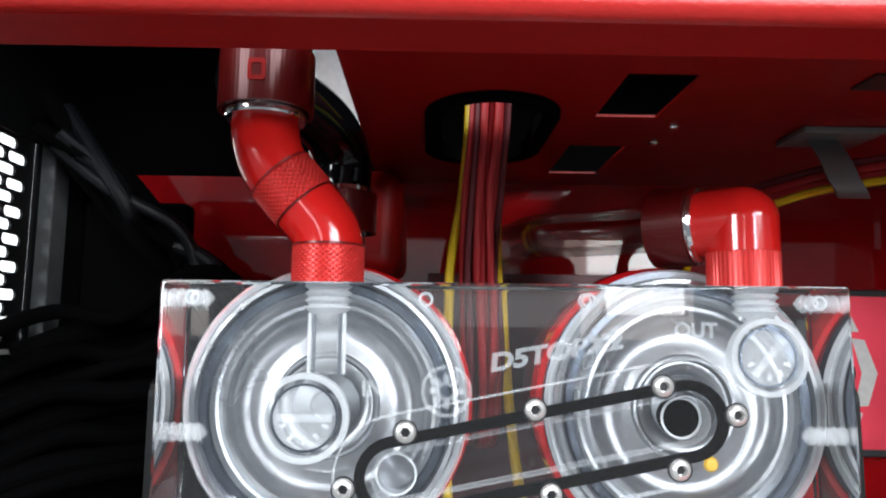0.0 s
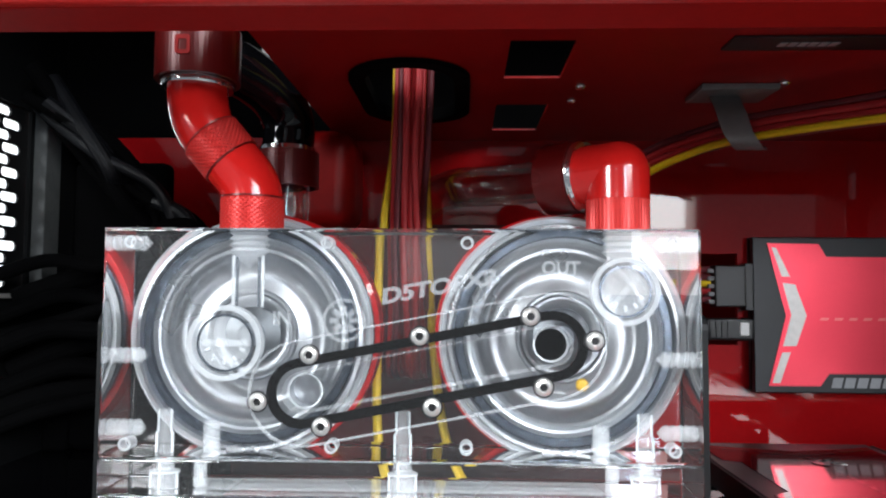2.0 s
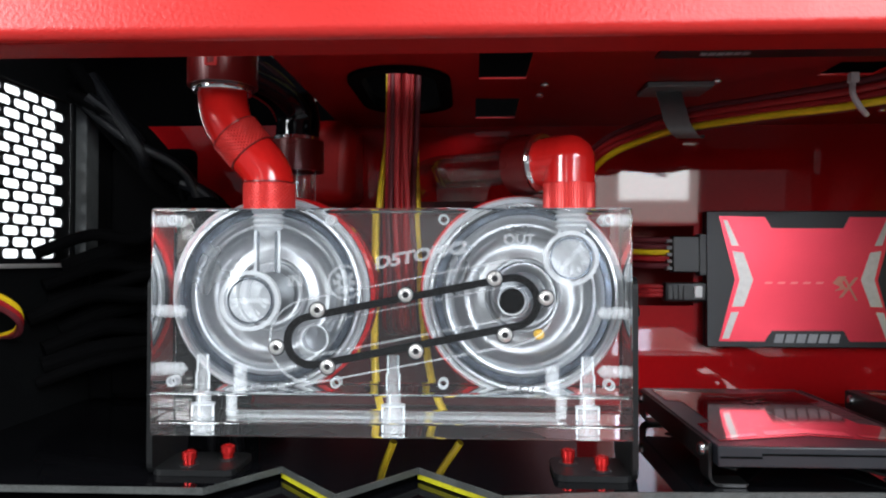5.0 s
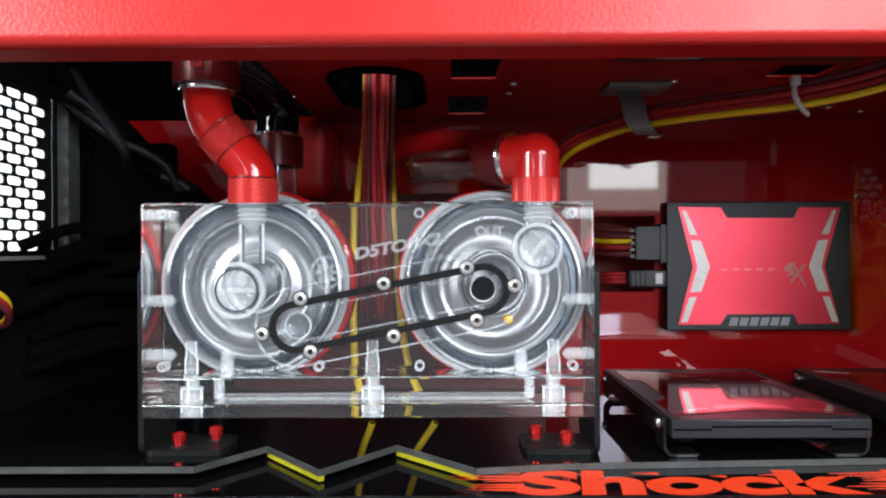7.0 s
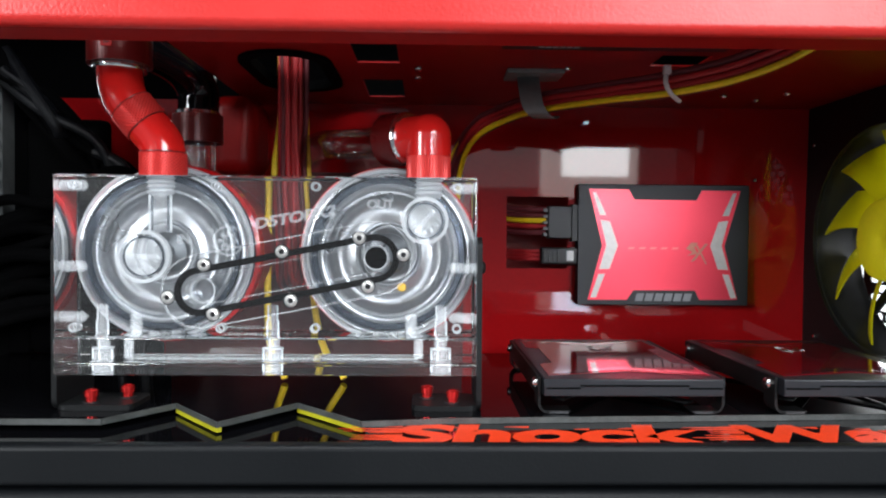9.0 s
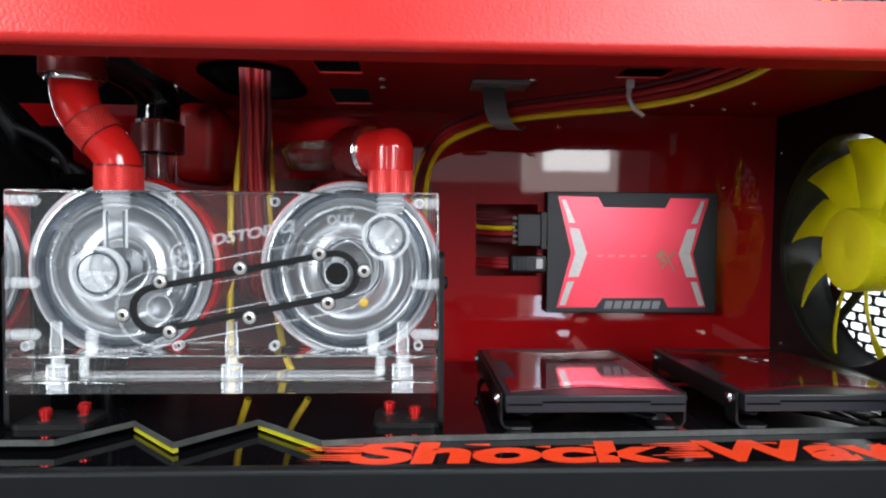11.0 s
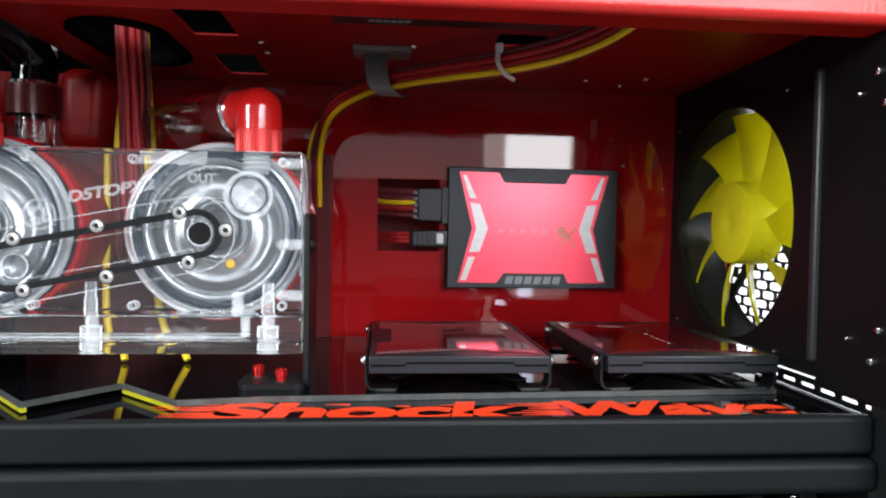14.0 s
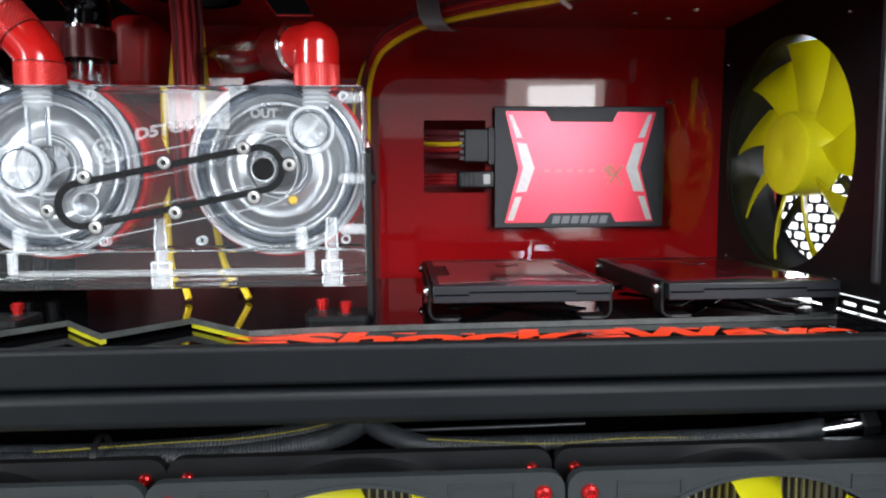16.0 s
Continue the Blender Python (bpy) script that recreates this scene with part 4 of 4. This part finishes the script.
def build_fan(name, size, radius, label, pitch, sweep_deg, phase, chord, corner_screws):
    """A case fan about the origin: face towards +z, 25 deep."""
    f = thing(name, (0, 0, 0), label, "fan", "case fans")
    h = size / 2
    bm = bmnew()
    plate(bm, rounded(-h, h, -h, h, 6, 5), [circle(0, 0, radius + 1, 72)] + [circle(sx * (h - 7.5), sy * (h - 7.5), 2.2, 12) for sx in (-1, 1) for sy in (-1, 1)], "xy", -4, 0)
    frame = part("front_frame", bm, FRAME_GREY, f, "black plastic fan frame", False)
    bm = bmnew()
    plate(bm, rounded(-h, h, -h, h, 6, 5), [circle(0, 0, radius + 1, 72)], "xy", -25, -21)
    part("rear_frame", bm, BLACK_PLASTIC, f, "black plastic fan frame", False)
    part("duct", lathe(bmnew(), (0, 0, 0), (0, 0, 1), [(radius + 1, -0.2), (radius + 1, -24.8), (radius + 2.6, -24.8), (radius + 2.6, -0.2)], 72), BLACK_PLASTIC, f)
    for k in range(4):
        part("strut", box(bmnew(), radius * 0.30, radius + 1, -2.2, 2.2, -24.5, -21.5, 0.5, 1, Matrix.Rotation(radians(45 + 90 * k), 4, "Z")), BLACK_PLASTIC, f)
    hub_r = radius * 0.37
    hub = part("hub", lathe(bmnew(), (0, 0, 0), (0, 0, 1), [(0, 1.0), (0.8, 0.7), (1.4, 0.95), (hub_r - 2, 0.8), (hub_r - 0.6, 0.2), (hub_r, -1.5), (hub_r, -17), (hub_r - 1, -17.5)], 48), YELLOW, f, "yellow fan hub")
    blade = fan_blade(hub_r - 1.0, radius - 1.0, pitch, sweep_deg, chord)
    blade.transform(Matrix.Translation((0, 0, -11.0)))
    me = None
    for k in range(9):
        if me is None:
            ob = part("blade", blade, YELLOW_BLADE, f, "translucent yellow blade")
            me = ob.data
        else:
            ob = new("blade", me)
            ob.parent = f
            ob["label"] = "translucent yellow blade"
        ob.rotation_euler = (0, 0, radians(phase + 40 * k))
    if corner_screws:
        for sx in (-1, 1):
            for sy in (-1, 1):
                part("corner_screw", screw_head(bmnew(), (sx * (h - 7.5), sy * (h - 7.5), -0.2), (0, 0, 1), 3.0, 2.0), RED_SCREW, frame, "red anodised screw")
                part("rear_screw", screw_head(bmnew(), (sx * (h - 7.5), sy * (h - 7.5), -21.1), (0, 0, 1), 2.4, 2.0), RED_SCREW, f, "red anodised screw on the rear frame")
                # recessed panel in each corner of the front frame
                for a, c in (((h - 40, h - 17), (h - 9.5, h - 3.5)), ((h - 9.5, h - 3.5), (h - 40, h - 17))):
                    u0, u1, w0, w1 = *a, *c
                    bm = bmnew()
                    plate(bm, rect(min(sx * u0, sx * u1), max(sx * u0, sx * u1), min(sy * w0, sy * w1), max(sy * w0, sy * w1)),
                          [rect(min(sx * (u0 + 0.8), sx * (u1 - 0.8)), max(sx * (u0 + 0.8), sx * (u1 - 0.8)), min(sy * (w0 + 0.8), sy * (w1 - 0.8)), max(sy * (w0 + 0.8), sy * (w1 - 0.8)))], "xy", 0.02, 0.5)
                    part("raised_border", bm, FRAME_GREY, frame, "", False)
    if corner_screws:
        part("rim", lathe(bmnew(), (0, 0, 0), (0, 0, 1), [(radius + 0.6, 0.02), (radius + 0.6, 0.9), (radius + 2.0, 0.9), (radius + 2.0, 0.02)], 72, True), FRAME_GREY, frame, "raised ring round the fan opening")
    return f


def wire(name, pts, r, mat, label, category="cable", group="", seg=8):
    ob = part(name, sweep(bmnew(), smooth_path(pts, 7), r, seg), mat)
    return tagged(ob, label, category, group)


build_pump_block()
for c in CENTRES:
    build_pump(*c)
build_inlet()
build_outlet()
build_rear_line()
bm = box(bmnew(), 27, 52, 98, BACK - 3.2, 86, 128, 8, 4)
tagged(part("red_housing", bm, RED_SATIN), "dark red rounded housing on the rear panel", "housing")
build_pump_bracket(-1)
build_pump_bracket(1)

# red mounting plate behind the pumps; its dark tone stands in for shade
bm = bmnew()
plate(bm, [(-3, FLOOR + 0.2), (163, FLOOR + 0.2), (163, 90), (62, 90), (62, 68), (-3, 68)], [], "xz", BACK - 7, BACK - 4.5)
tagged(part("mounting_plate", bm, RED_DARK, None, "", False), "red steel plate standing before the rear panel, darkened for shade", "panel")

# the drive on the rear panel and the two lying ones
ssd = build_ssd("wall_drive", "flat drive with metallic red face on the rear panel", "flat drives", RED_SSD, SILVER, EMBLEM, SILVER_DIM)
ssd.matrix_world = Matrix.Translation((0.2295, (BACK - 0.5) * MM, 0.0148)) @ Matrix.Rotation(radians(90), 4, "X")
# The lying drives take the darkened face, marks and bars.
lying = build_ssd("lying_drive", "flat drive with a darkened red face lying on a black bracket", "flat drives", RED_DIMMED, MARK_DIMMED, MARK_DIMMED, BLACK_PLASTIC)
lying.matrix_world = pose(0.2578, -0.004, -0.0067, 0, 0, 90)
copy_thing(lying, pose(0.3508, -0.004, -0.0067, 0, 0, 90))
build_ssd_bracket(187.8, 257.8)
build_ssd_bracket(280.8, 350.8)

tagged(part("wall_screw", screw_head(bmnew(), (334, BACK, 88), (0, -1, 0), 1.6, 4.0, False), CHROME), "bright steel screw in the rear panel beside the drive", "screw")

# plugs and wires at the wall drive
plug = thing("power_plug", (220, 134, 53), "black plastic power plug on the drive edge", "plug")
part("shell", box(bmnew(), 212, 226, 129.5, 137.2, 53, 72, 0.8), BLACK_PLASTIC, plug)
part("nose", box(bmnew(), 225.8, 229.6, 130.5, 136.8, 51.5, 73, 0.5), BLACK_PLASTIC, plug)
for k in range(5):
    part("latch_rib", box(bmnew(), 209.4, 212.2, 130.4, 136.4, 54.4 + 3.5 * k, 56.4 + 3.5 * k, 0.3), GREY_CLIP, plug)
plug = thing("data_plug", (218, 134, 38), "black plastic data plug with a white latch", "plug")
part("shell", box(bmnew(), 208, 229.6, 130, 137, 38, 48, 1.4, 3), BLACK_PLASTIC, plug)
part("latch", box(bmnew(), 222.8, 227, 129.2, 130.4, 40.2, 46.2, 0.7, 3), material("white_latch", (0.8, 0.8, 0.8), 0.3), plug, "small white latch")
for k in range(4):
    part("grip_rib", box(bmnew(), 209.5 + 2.6 * k, 210.6 + 2.6 * k, 129.5, 130.2, 39.5, 46.5, 0.2), BLACK_PLASTIC, plug)
for k, (z, mat, word) in enumerate(((70, DARK_WIRE, "maroon"), (66.4, DARK_WIRE, "maroon"), (63.6, YELLOW_WIRE, "yellow"), (60.2, RED_WIRE, "red"), (56.6, DARK_WIRE, "maroon"))):
    wire("power_wire", [(178, 150, z + 5), (190, 143, z + 1), (200, 134, z), (211, 133, z)], 1.5, mat, word + " sleeved wire running into the power plug", group="plug wires")
for z in (41.2, 43.4, 45.6):
    wire("data_wire", [(178, 152, z), (190, 145, z), (199, 135, z), (209, 133.5, z)], 1.2, RED_WIRE, "red ribbon wire running into the data plug", group="plug wires")

# wires through the grommet
bm = bmnew()
plate(bm, stadium((80.5, 37), (80.5, 74), 20, 24), [stadium((80.5, 37), (80.5, 74), 14.6, 24)], "xy", CEIL - 1.7, CEIL - 0.1)
plate(bm, stadium((80.5, 37), (80.5, 74), 17.3, 24), [stadium((80.5, 37), (80.5, 74), 14.7, 24)], "xy", CEIL - 0.1, CEIL + 3)
tagged(part("grommet", bm, BLACK_RUBBER), "black rubber grommet in the oval shelf hole", "grommet")
random.seed(4)
COLOURS = [(YELLOW_WIRE, "yellow")] + [(RED_WIRE, "red"), (RED_WIRE, "red"), (DARK_WIRE, "maroon")] * 4 + [(YELLOW_WIRE, "yellow"), (DARK_WIRE, "maroon")]
for k, (mat, word) in enumerate(COLOURS):
    x = 72.5 + 0.85 * k
    y = 55 if word == "yellow" else 46 + (k * 7 % 5) * 2.2
    low = random.uniform(-1.5, 1.5)
    side, foot = (0, 0)
    if word == "yellow":
        side, foot = (-4.5, 10) if k == 0 else (2.5, 16)
    tail = [(x + side + 1 + low, y + 13, 40), (x + side + foot * 0.3 + 2 * low, y + 10, 8), (x + side + foot + 2 * low, y + 2, FLOOR + 1.5)]
    if word != "yellow":
        tail = [(x + 1 + low, y + 16, 50), (x + 2 * low, y + 30, 30), (x + 2 * low, 126, 24)]
    wire("hanging_wire", [(x + 3.0, y - 4, 165), (x + 2.2, y, 132), (x + 1.0 + random.uniform(-0.7, 0.7), y + 8, 110), (x + side * 0.7 + random.uniform(-1.0, 1.0), y + 12, 84)] + tail,
         1.6 if word == "yellow" else 1.25, mat, word + " sleeved wire hanging through the grommet", group="hanging wires")

# wires along the shelf, held by a clip and a tie
for k in range(11):
    mat, word = ((YELLOW_WIRE, "yellow"), (RED_WIRE, "red"), (RED_WIRE, "red"), (DARK_WIRE, "maroon"))[min(k, 3)] if k < 10 else (YELLOW_WIRE, "yellow")
    dz, dy = (k % 4) * 2.9, (k // 4) * 2.6 + (k % 2) * 1.0
    wire("shelf_wire", [(158 - k * 0.8, 112 + dy, 60), (159.5 - k * 0.5, 98 + dy, 88 + dz), (166, 80 + dy, 103 + dz), (181, 60 + dy, 110 + dz * 0.8), (196, 49 + dy, 112.6 + dz * 0.8),
                        (218, 30 + dy, 113 + dz * 0.8), (240, 12 + dy, 112.8 + dz * 0.9), (262, 1 + dy, 116 + dz), (280, -12 + dy, 122.5 + dz), (291, -27, 133 + dz * 0.3), (284 + k * 0.7, -44 + dy * 0.4, 147), (280 + k * 0.5, -30, 175)],
         1.35, mat, word + " sleeved wire along the shelf", group="shelf wires")
clip = thing("cable_clip", (190, 52, CEIL), "grey nylon cable clip under the shelf", "clip")
part("pad", box(bmnew(), 178, 204, 44, 62, CEIL - 2.2, CEIL - 0.1, 0.5), GREY_CLIP, clip)
bm = bmnew()
pts = smooth_path([(188.5, 53, CEIL - 2), (188.5, 47, 121), (189.5, 44.5, 114), (192, 45, 110), (196, 50, 108.6), (199, 56, 110.5)], 8)
rows_ = [[bm.verts.new(p + Vector((5.0 * dx, 0.5 * dy, 0.3 * dy))) for dx, dy in ((-1, -1), (1, -1), (1, 1), (-1, 1))] for p in pts]
for p, q in zip(rows_, rows_[1:]):
    for k in range(4):
        bm.faces.new((p[k], p[(k + 1) % 4], q[(k + 1) % 4], q[k]))
bm.faces.new(rows_[0])
bm.faces.new(rows_[-1])
part("strap", bm, GREY_CLIP, clip, "", False)
tie = thing("cable_tie", (238, 14, 120), "pale clear cable tie round the shelf wires", "tie")
part("band", sweep(bmnew(), smooth_path([(238, 9, 122), (237, 7.5, 116), (239.5, 8, 111.5), (244.5, 13, 109.8)], 8), 1.0, 8), WHITE_TIE, tie)
part("tail", box(bmnew(), 236.2, 239.2, 7.0, 9.6, 119.5, 123, 0.4), WHITE_TIE, tie, "square lock of the tie")
for x, y in ((138, 47), (137.6, 65), (205, 44), (246, 60), (300, 100), (330, 92), (322, 110)):
    tagged(part("shelf_screw", screw_head(bmnew(), (x, y, CEIL), (0, 0, -1), 1.8, 1.2, False), STEEL), "small steel screw under the shelf", "screw", "shelf screws")
bm = bmnew()
box(bm, 172, 262, 0.5, 11, CEIL - 0.8, CEIL - 0.1, 0.2)
tag = tagged(part("name_tag", bm, BLACK_PLASTIC), "black embossed name strip under the shelf", "tag")
for k in range(6):
    part("raised_bar", box(bmnew(), 186 + 2.8 * k, 188.2 + 2.8 * k, 4.2, 7.2, CEIL - 1.0, CEIL - 0.8, 0.1), SILVER_DIM, tag, "", False)

# fan in the right wall
fan = build_fan("yellow_fan", 120, 56.5, "case fan with nine bright yellow blades in a black frame", -38, 14, 10, 33, False)
fan.matrix_world = Matrix.Translation(((RIGHT + 2.2) * MM, FAN_Y * MM, FAN_Z * MM)) @ Matrix.Rotation(radians(-90), 4, "Y") @ Matrix.Rotation(radians(90), 4, "Z")

# lower chamber: deck, fans on the radiator, braided hoses
setting("deck_lower", box(bmnew(), LEFT - 40, 384, -16.8, 110, -68.5, -66.5, 0.3), BLACK_GLOSS, "glossy black deck of the lower chamber", "panel")
setting("wall_lower", box(bmnew(), LEFT - 40, 384, 108, 110, -66.5, -22), BLACK_STEEL, "black back of the lower chamber", "panel")
low = build_fan("radiator_fan", 140, 66, "black radiator fan with yellow blades and red corner screws", -36, 14, 10, 25, True)
low.matrix_world = pose(0.1608, -0.043, -0.1285, 90, 0, 0)
copy_thing(low, pose(0.0208, -0.043, -0.1285, 90, 0, 0))
end_fan = build_fan("radiator_fan", 140, 66, "black radiator fan with yellow blades and red corner screws", -36, 14, -4, 25, True)
end_fan.matrix_world = pose(0.3018, -0.043, -0.1285, 90, 0, 0)
rad = thing("radiator", (165, 10, -205), "dark radiator with thin bronze fins behind the fans", "radiator")
part("core", box(bmnew(), -50, 380, -16, 30, -204, -68.7), BLACK_PLASTIC, rad)
for k in range(140):
    part("fin", box(bmnew(), -48 + 3.05 * k, -47.2 + 3.05 * k, -17.4, -15.9, -200, -71), FINS, rad, "", False)


def braid(pts, r, label):
    """A braided hose: a swept round with fine rings."""
    n = len(smooth_path(pts, 90))
    ob = part("braided_cable", sweep(bmnew(), smooth_path(pts, 90), lambda t: r * (1 + 0.035 * math.cos(t * n * 2.1)), 14), BRAID)
    return tagged(ob, label, "cable", "braided cables")


BRAID = material("black_braid", (0.030, 0.033, 0.037), 0.42, vary=0.6, scale=900, bump=0.8, bump_scale=1500)
braid([(-60, -8, -61.5), (20, -8, -61.5), (63, -9, -61.3), (110, -6, -60.0), (145, 3, -57.0), (165, 20, -51.5), (175, 46, -46.5)], 4.6, "black braided cable lying on the lower deck")
braid([(-60, -12, -62.1), (20, -13, -62.1), (66, -13, -62.1), (112, -12, -61.9), (148, -4, -59.0), (162, 10, -54.5), (170, 36, -49.5)], 4.2, "black braided cable lying on the lower deck")
braid([(158, 6, -53.5), (170, -2, -58.5), (188, -7, -62.1), (235, -8, -62.3), (290, -8, -61.9), (322, -8, -60.9), (343, -9, -58.0)], 4.0, "black braided cable lying on the lower deck")
fitting = thing("hose_fitting", (340, -10, -57.5), "polished steel hose fitting with a black nut on the braided cable", "fitting")
part("sleeve", cyl(bmnew(), (340, -9, -58.5), (356, -11, -55.5), 3.7, 4.4, 24, 0.6), CHROME, fitting, "polished steel sleeve")
part("nut", cyl(bmnew(), (356, -11, -55.5), (362, -12, -54.3), 5.4, 5.4, 6, 0.6), BLACK_PLASTIC, fitting, "black six-sided nut")
bm = bmnew()
lathe(bm, (63.5, -11, -61.7), (1, 0.05, 0), [(8.2, -1.2), (8.8, -1.2), (8.8, 1.2), (8.2, 1.2)], 24, True)
tagged(part("hose_tie", bm, BLACK_PLASTIC), "black tie round the braided cables", "tie")
bm = cyl(bmnew(), (160, 2, -59.0), (250, 4, -58.5), 0.7, seg=12)
tagged(part("steel_rod", bm, EDGE_GREY), "thin grey steel rod under the rails", "rod")

# cables at the left end, most in a near-black that carries its shade
random.seed(8)
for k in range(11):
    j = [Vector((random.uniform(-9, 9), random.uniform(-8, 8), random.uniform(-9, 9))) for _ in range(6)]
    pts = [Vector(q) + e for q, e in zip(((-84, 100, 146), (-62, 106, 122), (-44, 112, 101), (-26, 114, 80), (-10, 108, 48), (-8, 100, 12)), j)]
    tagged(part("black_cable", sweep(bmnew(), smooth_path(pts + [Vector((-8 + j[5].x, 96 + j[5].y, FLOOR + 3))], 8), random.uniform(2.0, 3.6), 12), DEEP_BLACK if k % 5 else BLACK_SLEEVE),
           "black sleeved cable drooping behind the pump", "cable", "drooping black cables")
for k, (mat, word) in enumerate(((YELLOW_WIRE, "yellow"), (RED_WIRE, "red"), (DARK_WIRE, "maroon"))):
    wire("end_wire", [(-95.5, 26, 50 - 2.2 * k), (-86, 32, 48 - 2.2 * k), (-80, 40, 44 - 2.2 * k), (-77, 46, 38 - 2.2 * k), (-82, 52, 30 - k), (-95.5, 60, 26)], 1.3, mat, word + " wire beside the end wall", group="end wires")
# Added black boards cover the maroon rear panel where shade falls on it.
cover = thing("dark_fill_box", (-60, 132, FLOOR), "added black boards standing in for shade at the left end", "cover")
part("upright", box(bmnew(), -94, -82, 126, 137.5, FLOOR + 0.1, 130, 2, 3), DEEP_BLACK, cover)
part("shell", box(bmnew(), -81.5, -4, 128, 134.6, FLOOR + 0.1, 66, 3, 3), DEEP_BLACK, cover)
part("shade_board", box(bmnew(), -81.5, -38, 124, 134.4, 66.3, 118, 3, 3), DEEP_BLACK, cover)
part("lid", box(bmnew(), -81, -5, 126.5, 127.8, FLOOR + 3, 62, 0.6), DEEP_BLACK, cover, "added black front board")
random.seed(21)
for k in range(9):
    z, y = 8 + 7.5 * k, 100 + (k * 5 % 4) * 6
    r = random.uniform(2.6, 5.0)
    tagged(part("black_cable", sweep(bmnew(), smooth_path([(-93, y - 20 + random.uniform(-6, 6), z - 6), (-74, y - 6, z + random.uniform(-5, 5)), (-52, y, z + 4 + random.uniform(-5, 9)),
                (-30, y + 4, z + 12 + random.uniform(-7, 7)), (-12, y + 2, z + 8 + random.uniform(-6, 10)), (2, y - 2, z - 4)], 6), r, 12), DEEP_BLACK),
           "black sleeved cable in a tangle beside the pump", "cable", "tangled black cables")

# upper chamber seen through the notch
board = thing("circuit_board", (300, -10, 141), "dark circuit board on the upper deck", "board")
part("board", box(bmnew(), 262, 350, -8, -5, 141, 190, 0.3), BLACK_PLASTIC, board)
for k in range(7):
    part("pin_block", box(bmnew(), 296 + 6 * k, 300 + 6 * k, -12, -8, 143, 150, 0.4), DARK_CASE if k % 2 else BLACK_PLASTIC, board)
# Added strands draw the yellow streaks on the braid, not separate wires.
wire("yellow_streak", [(40, -13, -58.1), (90, -10, -56.8), (120, -8, -56.1), (150, 0, -53.5), (172, 18, -48.5)], 0.34, OLIVE_STREAK, "thin dull yellow streak along the braided cables")
wire("yellow_streak", [(185, -9, -58.5), (230, -11.6, -60.5), (262, -11, -59.5), (300, -11, -60.1)], 0.28, OLIVE_STREAK, "thin dull yellow streak along the braided cables")
